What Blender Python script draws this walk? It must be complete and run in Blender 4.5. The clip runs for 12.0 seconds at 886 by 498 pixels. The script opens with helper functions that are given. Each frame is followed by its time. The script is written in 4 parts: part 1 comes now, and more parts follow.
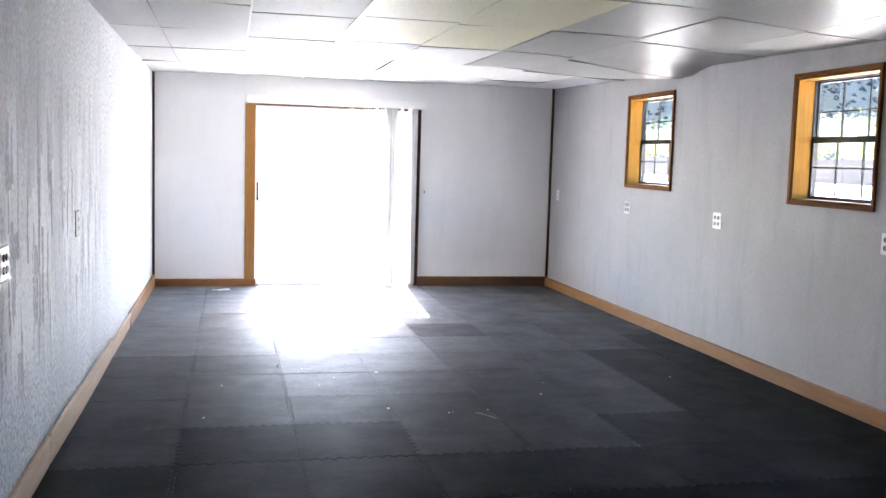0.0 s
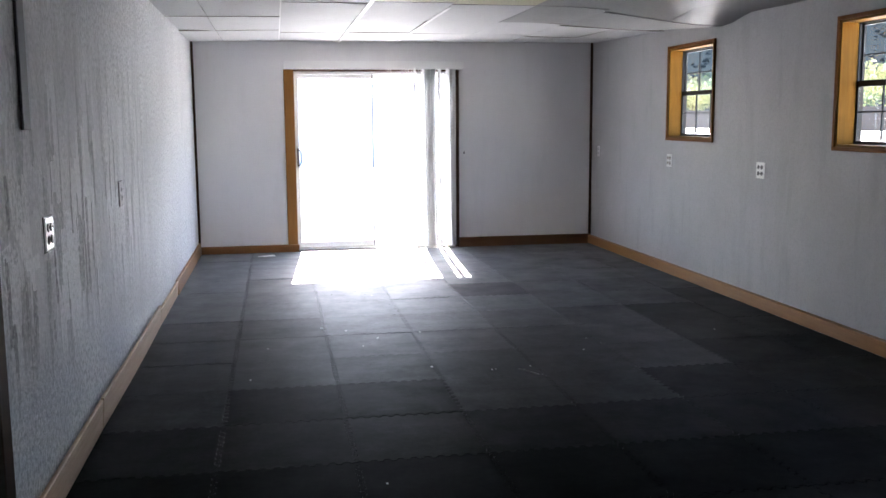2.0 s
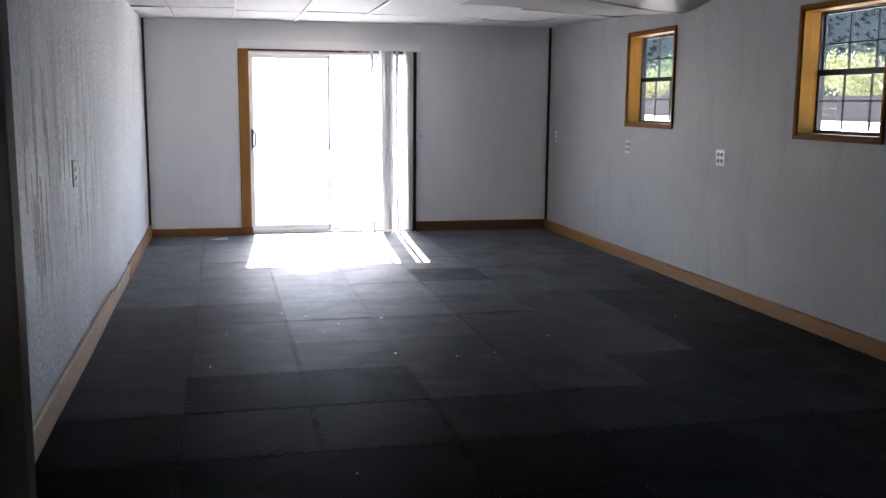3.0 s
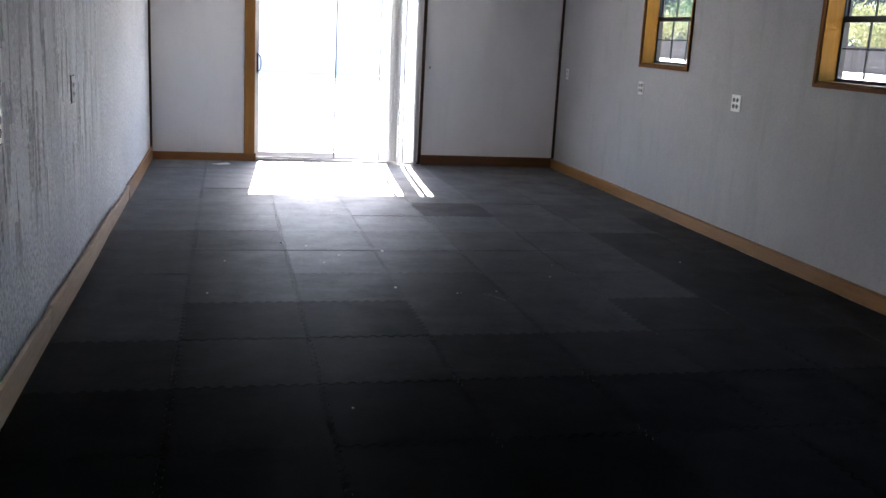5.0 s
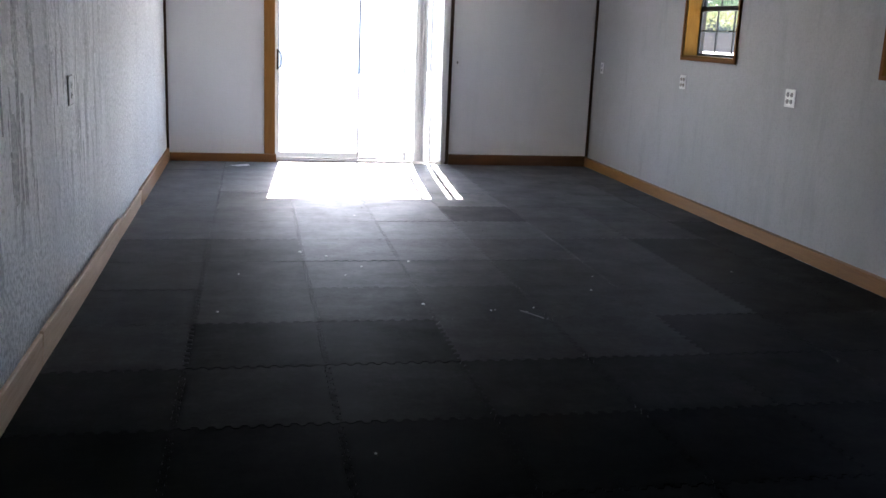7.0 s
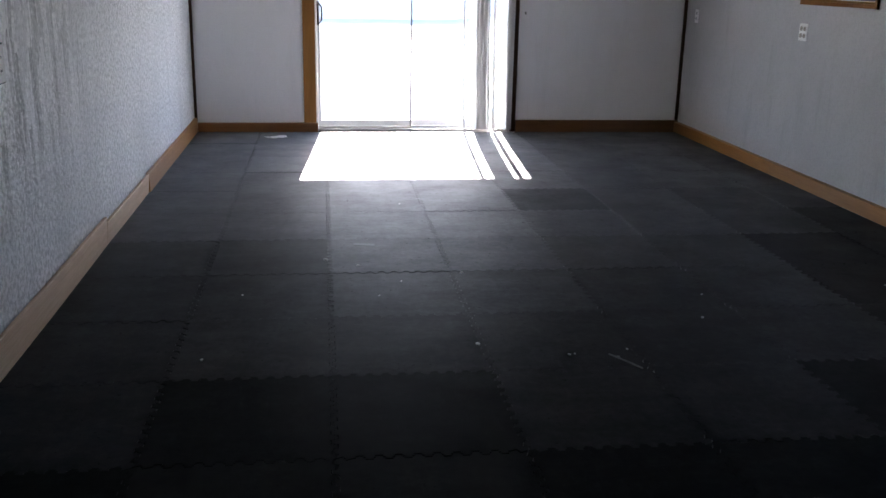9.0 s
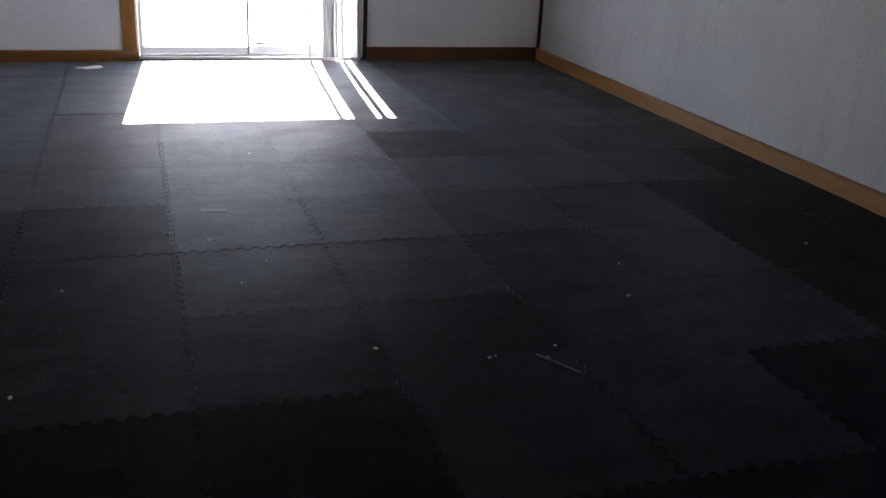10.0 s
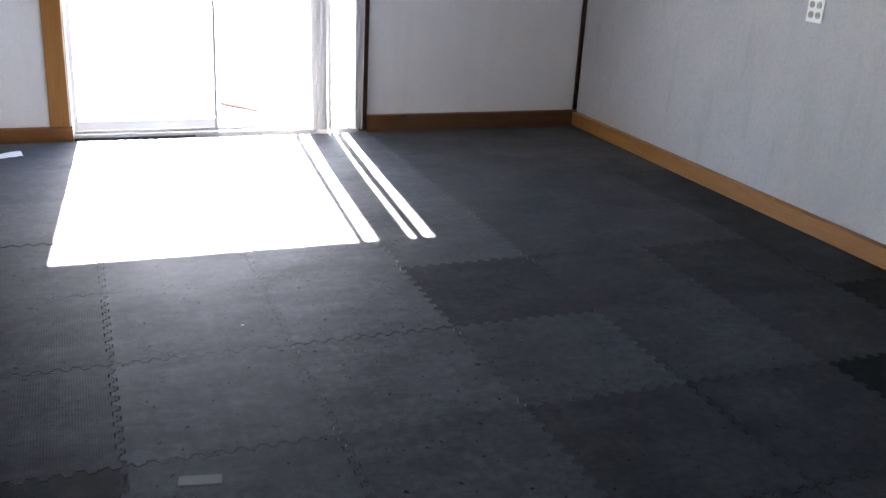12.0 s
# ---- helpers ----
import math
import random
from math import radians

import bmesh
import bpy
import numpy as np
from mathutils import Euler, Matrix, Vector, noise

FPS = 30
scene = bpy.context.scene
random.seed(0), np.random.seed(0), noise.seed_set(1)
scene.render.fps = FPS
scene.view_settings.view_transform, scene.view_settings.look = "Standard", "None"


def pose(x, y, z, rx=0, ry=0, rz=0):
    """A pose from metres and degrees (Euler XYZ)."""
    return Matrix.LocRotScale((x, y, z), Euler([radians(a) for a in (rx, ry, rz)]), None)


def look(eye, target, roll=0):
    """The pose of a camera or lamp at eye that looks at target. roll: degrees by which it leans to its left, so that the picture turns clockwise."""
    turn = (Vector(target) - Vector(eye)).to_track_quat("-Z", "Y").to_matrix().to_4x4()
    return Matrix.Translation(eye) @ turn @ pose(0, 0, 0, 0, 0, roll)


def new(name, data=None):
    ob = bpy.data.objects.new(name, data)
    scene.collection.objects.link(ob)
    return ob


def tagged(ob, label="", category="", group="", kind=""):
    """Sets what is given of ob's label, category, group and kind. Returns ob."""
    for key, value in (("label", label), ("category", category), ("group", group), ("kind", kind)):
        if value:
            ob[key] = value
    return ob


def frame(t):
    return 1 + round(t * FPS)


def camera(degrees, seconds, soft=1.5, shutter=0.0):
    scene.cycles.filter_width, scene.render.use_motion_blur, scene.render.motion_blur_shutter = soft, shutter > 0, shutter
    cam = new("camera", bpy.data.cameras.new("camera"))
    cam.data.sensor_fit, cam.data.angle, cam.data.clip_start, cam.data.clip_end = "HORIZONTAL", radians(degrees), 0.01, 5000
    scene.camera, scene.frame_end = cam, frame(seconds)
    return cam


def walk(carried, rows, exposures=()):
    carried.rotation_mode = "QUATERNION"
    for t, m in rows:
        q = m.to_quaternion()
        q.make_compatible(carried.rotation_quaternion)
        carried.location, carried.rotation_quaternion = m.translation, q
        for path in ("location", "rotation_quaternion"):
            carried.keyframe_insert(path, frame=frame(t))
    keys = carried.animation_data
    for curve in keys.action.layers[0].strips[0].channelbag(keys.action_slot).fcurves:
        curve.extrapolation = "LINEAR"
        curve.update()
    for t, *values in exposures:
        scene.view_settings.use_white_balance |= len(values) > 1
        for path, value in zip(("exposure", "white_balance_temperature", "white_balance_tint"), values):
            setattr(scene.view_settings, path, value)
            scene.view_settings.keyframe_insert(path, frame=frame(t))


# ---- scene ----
cam = camera(50.7, 12.0)
PATH = [
    (0, (0.84, 0.398, 1.483), (1.282, 2.339, 1.29), 1.7),
    (0.5, (0.883, 0.369, 1.469), (1.263, 2.322, 1.271), 1.3),
    (1, (0.908, 0.359, 1.468), (1.262, 2.316, 1.256), 0.3),
    (1.5, (0.901, 0.365, 1.46), (1.251, 2.319, 1.218), -0.7),
    (2, (0.879, 0.377, 1.461), (1.224, 2.327, 1.188), -0.4),
    (2.5, (0.847, 0.402, 1.462), (1.233, 2.345, 1.186), -1.0),
    (3, (0.794, 0.475, 1.456), (1.248, 2.398, 1.149), 0.5),
    (3.2, (0.781, 0.505, 1.447), (1.278, 2.416, 1.129), 0.6),
    (4.8, (0.756, 0.537, 1.431), (1.276, 2.418, 0.99), 1.6),
    (5, (0.8, 0.584, 1.436), (1.251, 2.482, 0.993), 3.1),
    (5.5, (0.895, 0.689, 1.424), (1.194, 2.608, 0.943), 2.4),
    (6, (0.907, 0.763, 1.407), (1.129, 2.673, 0.857), 0.6),
    (6.5, (0.837, 0.912, 1.426), (1.192, 2.812, 0.913), 2.7),
    (7, (0.876, 1.055, 1.423), (1.272, 2.961, 0.967), 2.5),
    (7.2, (0.928, 1.134, 1.421), (1.288, 3.054, 0.991), 2.5),
    (8.8, (1.125, 2.134, 1.398), (1.355, 4.043, 0.846), 1.6),
    (9, (1.164, 2.332, 1.398), (1.412, 4.235, 0.838), 1.2),
    (9.5, (1.137, 2.753, 1.379), (1.475, 4.611, 0.722), 3.2),
    (10, (1.09, 3.147, 1.369), (1.687, 4.918, 0.657), 3.1),
    (10.5, (1.089, 3.588, 1.361), (1.828, 5.29, 0.615), 2.9),
    (11, (1.054, 4.013, 1.392), (1.882, 5.669, 0.636), 4.8),
    (11.5, (1.073, 4.506, 1.42), (1.829, 6.216, 0.71), 2.6),
    (12, (1.139, 5.04, 1.429), (1.847, 6.782, 0.748), 3.3),
]
EXPOSURES = [(t, stops, 6350, 17) for t, stops in ((0, 5.25), (0.5, 5.0), (1.0, 4.7), (1.5, 4.3), (2.0, 4.08), (2.5, 3.97), (3.0, 3.85), (5.0, 3.76), (5.5, 3.8), (6.0, 3.68), (6.5, 3.78), (7.0, 3.9), (9.5, 3.46), (11, 4.12), (12, 4.42))]
walk(cam, [(t, look(eye, target, roll)) for t, eye, target, roll in PATH], EXPOSURES)

# ---- light ----
SUN_ELEVATION, SUN_SIDE = 40.3, 4.0
world = bpy.data.worlds.new("sky")
scene.world = world
world.use_nodes = True
wn = world.node_tree.nodes
sky = wn.new("ShaderNodeTexSky")
sky.sky_type, sky.sun_disc = "NISHITA", False
sky.sun_elevation, sky.sun_rotation = radians(SUN_ELEVATION), radians(SUN_SIDE)
world.node_tree.links.new(sky.outputs[0], wn["Background"].inputs[0])
wn["Background"].inputs[1].default_value = 0.12
sun_data = bpy.data.lights.new("sun", "SUN")
sun_data.energy, sun_data.angle, sun_data.color = 4.5, radians(0.5), (1.0, 0.95, 0.88)
sun = new("sun", sun_data)
ce, se = math.cos(radians(SUN_ELEVATION)), math.sin(radians(SUN_ELEVATION))
sun.matrix_world = look((ce * math.sin(radians(SUN_SIDE)) * 30, ce * math.cos(radians(SUN_SIDE)) * 30, se * 30), (0, 0, 0))

# ---- plan ----
W, L0, L1 = 4.555, 1.19, 11.03                   # width, near wall, far wall
DOOR_X0, DOOR_X1, DOOR_TOP = 1.075, 2.925, 2.015    # sliding door opening
WINDOWS = [(7.905, 8.818, 1.282, 2.102), (5.255, 6.092, 1.267, 2.091)]
ENTRY_X0, ENTRY_X1, ENTRY_TOP = 0.652, 1.492, 2.03


# ---- materials ----
def nodes_of(name):
    m = bpy.data.materials.new(name)
    m.use_nodes = True
    nt = m.node_tree
    return m, nt, nt.nodes["Principled BSDF"]


def put(nt, kind, **values):
    n = nt.nodes.new(kind)
    for key, value in values.items():
        n.inputs[key.replace("_", " ")].default_value = value
    return n


def place(nt, scale=(1, 1, 1)):
    g, mp = nt.nodes.new("ShaderNodeNewGeometry"), nt.nodes.new("ShaderNodeMapping")
    nt.links.new(g.outputs["Position"], mp.inputs[0])
    mp.inputs["Scale"].default_value = scale
    return mp.outputs[0]


def noise_of(nt, vec, scale, detail=4.0, rough=0.6):
    n = put(nt, "ShaderNodeTexNoise", Scale=scale, Detail=detail, Roughness=rough)
    nt.links.new(vec, n.inputs["Vector"])
    return n.outputs["Fac"]


def noise_col(nt, vec, scale):
    n = put(nt, "ShaderNodeTexNoise", Scale=scale, Detail=2.0)
    nt.links.new(vec, n.inputs["Vector"])
    return n.outputs["Color"]


def ramp(nt, fac, stops):
    r = nt.nodes.new("ShaderNodeValToRGB")
    while len(r.color_ramp.elements) < len(stops):
        r.color_ramp.elements.new(0.5)
    for e, (p, c) in zip(r.color_ramp.elements, stops):
        e.position, e.color = p, (*c, 1)
    nt.links.new(fac, r.inputs[0])
    return r.outputs[0]


def blend(nt, fac, a, b, kind="MIX"):
    m = nt.nodes.new("ShaderNodeMix")
    m.data_type, m.blend_type = "RGBA", kind
    for v, i in ((fac, 0), (a, 6), (b, 7)):
        if isinstance(v, (int, float)):
            m.inputs[i].default_value = v
        elif isinstance(v, tuple):
            m.inputs[i].default_value = (*v, 1)
        else:
            nt.links.new(v, m.inputs[i])
    return m.outputs[2]


def bump(nt, bsdf, height, strength, distance):
    b = put(nt, "ShaderNodeBump", Strength=strength, Distance=distance)
    nt.links.new(height, b.inputs["Height"])
    nt.links.new(b.outputs[0], bsdf.inputs["Normal"])
    return b


def surface(name, low, high, scale, rough=0.5, stretch=(1, 1, 1), relief=0.3, fine=60.0, deep=0.002, metal=0.0, spec=0.5):
    """A plain material: broad and fine variation of colour, uneven gloss, fine relief."""
    m, nt, b = nodes_of(name)
    vec = place(nt, stretch)
    broad, small = noise_of(nt, vec, scale), noise_of(nt, vec, fine, 3.0)
    col = blend(nt, broad, low, high)
    col = blend(nt, 0.25, col, ramp(nt, small, [(0.3, low), (0.7, high)]))
    nt.links.new(col, b.inputs["Base Color"])
    r = nt.nodes.new("ShaderNodeMapRange")
    nt.links.new(broad, r.inputs[0])
    r.inputs[3].default_value, r.inputs[4].default_value = max(rough - 0.08, 0.02), min(rough + 0.08, 1)
    nt.links.new(r.outputs[0], b.inputs["Roughness"])
    b.inputs["Metallic"].default_value = metal
    b.inputs["Specular IOR Level"].default_value = spec
    bump(nt, b, small, relief, deep)
    return m


def wood(name, low, high, along, rough=0.45, spec=0.5):
    """Stained softwood with its grain along one axis and a few knots."""
    m, nt, b = nodes_of(name)
    stretch = [14.0, 14.0, 14.0]
    stretch["xyz".index(along)] = 0.9
    vec = place(nt, tuple(stretch))
    grain = noise_of(nt, vec, 2.2, 6.0, 0.65)
    streak = noise_of(nt, place(nt, tuple(s * 4 for s in stretch)), 2.0, 3.0)
    col = ramp(nt, grain, [(0.25, low), (0.5, tuple((a + c) / 2 for a, c in zip(low, high))), (0.75, high)])
    col = blend(nt, 0.35, col, ramp(nt, streak, [(0.35, low), (0.65, high)]))
    knots = put(nt, "ShaderNodeTexVoronoi", Scale=2.6)
    nt.links.new(place(nt, (1.6, 0.7, 0.7) if along != "x" else (0.7, 1.6, 1.6)), knots.inputs["Vector"])
    spot = ramp(nt, knots.outputs["Distance"], [(0.03, (1, 1, 1)), (0.07, (0, 0, 0))])
    col = blend(nt, spot, col, tuple(v * 0.35 for v in low))
    nt.links.new(col, b.inputs["Base Color"])
    b.inputs["Roughness"].default_value = rough
    b.inputs["Specular IOR Level"].default_value = spec
    bump(nt, b, streak, 0.25, 0.001)
    return m


def wall_paint(name, base, dirt, streaks=False):
    """Rolled white paint with a stippled relief, faint stains; streaks: runs of grime down the wall, greyer high up
    near the entry.
    """
    m, nt, b = nodes_of(name)
    pos = place(nt)
    cloud = noise_of(nt, pos, 0.9, 5.0)
    col = blend(nt, ramp(nt, cloud, [(0.35, (0, 0, 0)), (0.8, (0.55, 0.55, 0.55))]), base, dirt)
    stain = noise_of(nt, place(nt, (1.6, 1.6, 0.35)), 1.5, 5.0)
    col = blend(nt, ramp(nt, stain, [(0.55, (0, 0, 0)), (0.75, (0.5, 0.5, 0.5))]), col, dirt)
    smudge = noise_of(nt, place(nt, (7.0, 7.0, 0.9)), 1.0, 5.0, 0.65)
    col = blend(nt, ramp(nt, smudge, [(0.56, (0, 0, 0)), (0.76, (0.6, 0.6, 0.6))]), col, dirt)
    speck, top = noise_of(nt, pos, 42.0 if streaks else 64.0, 4.0, 0.7), 0.95 if streaks else 0.34
    col = blend(nt, ramp(nt, speck, [(0.40 if streaks else 0.35, (top, top, top)), (0.57 if streaks else 0.55, (0, 0, 0))]), col, dirt)
    if streaks:
        def runs(wide, tall, lo, hi, strength, axis):
            v = nt.nodes.new("ShaderNodeTexVoronoi")
            v.distance = "CHEBYCHEV"
            v.inputs["Scale"].default_value = 1.0
            wob = blend(nt, 0.035, place(nt), noise_col(nt, pos, 7.0), "ADD")
            mp = nt.nodes.new("ShaderNodeMapping")
            mp.inputs["Scale"].default_value = (0.0, wide, tall)
            mp.inputs["Location"].default_value = (0.0, axis * 3.7, axis * 1.9)
            nt.links.new(wob, mp.inputs[0])
            nt.links.new(mp.outputs[0], v.inputs["Vector"])
            sep = nt.nodes.new("ShaderNodeSeparateColor")
            nt.links.new(v.outputs["Color"], sep.inputs[0])
            patchy = ramp(nt, noise_of(nt, pos, 38.0, 3.0), [(0.34, (0.25,) * 3), (0.56, (1, 1, 1))])
            return blend(nt, 1.0, ramp(nt, sep.outputs[axis], [(lo, (0, 0, 0)), (hi, (strength,) * 3)]), patchy, "MULTIPLY")

        xyz = nt.nodes.new("ShaderNodeSeparateXYZ")
        nt.links.new(pos, xyz.inputs[0])
        zone_z = ramp(nt, xyz.outputs[2], [(0.0, (0, 0, 0)), (0.40, (0.0,) * 3), (0.72, (1, 1, 1)), (1.0, (1, 1, 1))])
        my = nt.nodes.new("ShaderNodeMapRange")
        nt.links.new(xyz.outputs[1], my.inputs[0])
        my.inputs[1].default_value, my.inputs[2].default_value = 7.6, 5.7
        over = nt.nodes.new("ShaderNodeMapRange")
        nt.links.new(xyz.outputs[2], over.inputs[0])
        over.inputs[1].default_value, over.inputs[2].default_value = 1.95, 1.25
        zone = blend(nt, 1.0, zone_z, my.outputs[0], "MULTIPLY")
        zone = blend(nt, 1.0, zone, over.outputs[0], "MULTIPLY")
        # grey tone that grows upwards and towards the entry, clouded by noise
        greying_z, greying_y = nt.nodes.new("ShaderNodeMapRange"), nt.nodes.new("ShaderNodeMapRange")
        nt.links.new(xyz.outputs[2], greying_z.inputs[0])
        nt.links.new(xyz.outputs[1], greying_y.inputs[0])
        greying_z.inputs[1].default_value, greying_z.inputs[2].default_value, greying_z.inputs[4].default_value = 1.15, 1.75, 0.62
        greying_y.inputs[1].default_value, greying_y.inputs[2].default_value = 6.6, 4.4
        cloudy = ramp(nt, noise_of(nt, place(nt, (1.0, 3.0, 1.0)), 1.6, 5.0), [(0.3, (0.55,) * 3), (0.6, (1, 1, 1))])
        greying = blend(nt, 1.0, blend(nt, 1.0, greying_z.outputs[0], greying_y.outputs[0], "MULTIPLY"), cloudy, "MULTIPLY")
        col = blend(nt, greying, col, (0.30, 0.305, 0.30))
        for wide, tall, lo, hi, strength, axis, tone in ((6.0, 2.4, 0.55, 0.70, 0.7, 2, (0.90, 0.91, 0.93)), (6.5, 2.2, 0.50, 0.90, 0.80, 0, (0.43, 0.44, 0.46)), (14.0, 2.6, 0.66, 0.84, 0.95, 1, (0.24, 0.25, 0.265)), (26.0, 3.4, 0.80, 0.90, 0.95, 2, (0.15, 0.155, 0.165))):
            col = blend(nt, blend(nt, 1.0, runs(wide, tall, lo, hi, strength, axis), zone, "MULTIPLY"), col, tone)
    nt.links.new(col, b.inputs["Base Color"])
    b.inputs["Roughness"].default_value = 0.62
    bump(nt, b, noise_of(nt, pos, 34.0 if streaks else 48.0, 4.0, 0.7), 0.9 if streaks else 0.6, 0.008 if streaks else 0.003)
    return m


def mat_rubber(name, low, high, ribbed=0.0, dusty=1.0, sheen=0.55):
    """Black foam rubber, dusty and scuffed; each mat has a shade of its own."""
    m, nt, b = nodes_of(name)
    info = nt.nodes.new("ShaderNodeObjectInfo")
    pos = place(nt)
    col = blend(nt, info.outputs["Random"], low, high)
    dust = noise_of(nt, pos, 2.3, 6.0, 0.7)
    col = blend(nt, ramp(nt, dust, [(0.48, (0, 0, 0)), (0.85, (0.45 * dusty,) * 3)]), col, (0.088, 0.0921, 0.101))
    scuff = noise_of(nt, place(nt, (18.0, 3.0, 1)), 1.6, 4.0, 0.7)
    col = blend(nt, ramp(nt, scuff, [(0.55, (0, 0, 0)), (0.80, (0.22 * dusty,) * 3)]), col, (0.100, 0.105, 0.114))
    rub = noise_of(nt, place(nt, (2.2, 26.0, 1)), 1.3, 4.0, 0.7)
    col = blend(nt, ramp(nt, rub, [(0.60, (0, 0, 0)), (0.82, (0.15 * dusty,) * 3)]), col, (0.100, 0.105, 0.114))
    mottle = blend(nt, 0.5, noise_of(nt, pos, 26.0, 5.0, 0.75), noise_of(nt, place(nt, (1.0, 2.2, 1)), 3.4, 5.0, 0.7))
    col = blend(nt, 1.0, col, ramp(nt, mottle, [(0.36, (0.55, 0.55, 0.55)), (0.5, (0.85, 0.85, 0.85)), (0.64, (1.25, 1.25, 1.25))]), "MULTIPLY")
    pits = noise_of(nt, pos, 34.0, 2.0)
    col = blend(nt, ramp(nt, pits, [(0.29, (1, 1, 1)), (0.33, (0, 0, 0))]), col, (0.008, 0.008, 0.008))
    nt.nodes.remove(b)
    matt, gloss, mix = nt.nodes.new("ShaderNodeBsdfDiffuse"), nt.nodes.new("ShaderNodeBsdfGlossy"), nt.nodes.new("ShaderNodeMixShader")
    nt.links.new(col, matt.inputs["Color"])
    r = nt.nodes.new("ShaderNodeMapRange")
    nt.links.new(dust, r.inputs[0])
    r.inputs[3].default_value, r.inputs[4].default_value = 0.42, 0.60
    nt.links.new(r.outputs[0], gloss.inputs["Roughness"])
    skin, share = put(nt, "ShaderNodeFresnel", IOR=1.11), nt.nodes.new("ShaderNodeMath")
    share.operation = "MULTIPLY"
    patchy = nt.nodes.new("ShaderNodeMapRange")
    nt.links.new(noise_of(nt, pos, 3.1, 5.0, 0.7), patchy.inputs[0])
    patchy.inputs[1].default_value, patchy.inputs[2].default_value = 0.3, 0.7
    patchy.inputs[3].default_value, patchy.inputs[4].default_value = sheen * 0.7, sheen * 1.3
    nt.links.new(patchy.outputs[0], share.inputs[1])
    nt.links.new(skin.outputs[0], share.inputs[0])
    nt.links.new(share.outputs[0], mix.inputs[0])
    nt.links.new(matt.outputs[0], mix.inputs[1])
    nt.links.new(gloss.outputs[0], mix.inputs[2])
    nt.links.new(mix.outputs[0], nt.nodes["Material Output"].inputs[0])
    grain = noise_of(nt, pos, 150.0, 2.0)
    if ribbed:
        wave = put(nt, "ShaderNodeTexWave", Scale=ribbed, Distortion=3.0, Detail=2.0)
        nt.links.new(pos, wave.inputs["Vector"])
        grain = blend(nt, 0.28, grain, wave.outputs["Fac"])
    b1 = bump(nt, matt, grain, 0.30, 0.002)
    nt.links.new(b1.outputs[0], gloss.inputs["Normal"])
    b2 = put(nt, "ShaderNodeBump", Strength=0.3, Distance=0.012)
    nt.links.new(noise_of(nt, pos, 5.0, 3.0), b2.inputs["Height"])
    nt.links.new(b2.outputs[0], b1.inputs["Normal"])
    return m


def tile_face(name, base, dirt, rough):
    m, nt, b = nodes_of(name)
    pos = place(nt)
    isl = nt.nodes.new("ShaderNodeNewGeometry")
    col = blend(nt, ramp(nt, isl.outputs["Random Per Island"], [(0, (0, 0, 0)), (1, (0.45, 0.45, 0.45))]), base, dirt)
    spots = noise_of(nt, pos, 70.0, 2.0)
    col = blend(nt, ramp(nt, spots, [(0.30, (0.8, 0.8, 0.8)), (0.38, (0, 0, 0))]), col, tuple(v * 0.5 for v in dirt))
    col = blend(nt, ramp(nt, noise_of(nt, pos, 1.4, 5.0), [(0.5, (0, 0, 0)), (0.8, (0.5, 0.5, 0.5))]), col, dirt)
    nt.links.new(col, b.inputs["Base Color"])
    b.inputs["Roughness"].default_value = rough
    b.inputs["Specular IOR Level"].default_value = 0.3
    bump(nt, b, noise_of(nt, pos, 75.0, 3.0), 0.5, 0.003)
    return m


def clear_glass(name):
    m, nt, b = nodes_of(name)
    nt.nodes.remove(b)
    tr, gl, mix = nt.nodes.new("ShaderNodeBsdfTransparent"), nt.nodes.new("ShaderNodeBsdfGlossy"), nt.nodes.new("ShaderNodeMixShader")
    gl.inputs["Roughness"].default_value = 0.02
    tr.inputs[0].default_value = (0.96, 0.975, 0.97, 1)
    mix.inputs[0].default_value = 0.04
    nt.links.new(tr.outputs[0], mix.inputs[1])
    nt.links.new(gl.outputs[0], mix.inputs[2])
    nt.links.new(mix.outputs[0], nt.nodes["Material Output"].inputs[0])
    return m


def thin_vinyl(name):
    m, nt, b = nodes_of(name)
    b.inputs["Base Color"].default_value = (0.82, 0.82, 0.82, 1)
    b.inputs["Roughness"].default_value = 0.4
    tl, mix = nt.nodes.new("ShaderNodeBsdfTranslucent"), nt.nodes.new("ShaderNodeMixShader")
    tl.inputs[0].default_value = (0.82, 0.82, 0.82, 1)
    mix.inputs[0].default_value = 0.18
    bump(nt, b, noise_of(nt, place(nt, (60, 60, 4)), 2.0, 2.0), 0.2, 0.001)
    nt.links.new(b.outputs[0], mix.inputs[1])
    nt.links.new(tl.outputs[0], mix.inputs[2])
    nt.links.new(mix.outputs[0], nt.nodes["Material Output"].inputs[0])
    return m


def foliage(name, low, high, spec=0.4):
    m, nt, b = nodes_of(name)
    isl = nt.nodes.new("ShaderNodeNewGeometry")
    nt.links.new(blend(nt, isl.outputs["Random Per Island"], low, high), b.inputs["Base Color"])
    b.inputs["Roughness"].default_value = 0.6
    b.inputs["Specular IOR Level"].default_value = spec
    if not spec:                                  # quite matt
        b.inputs["Roughness"].default_value, b.inputs["IOR"].default_value = 1.0, 1.0
    return m


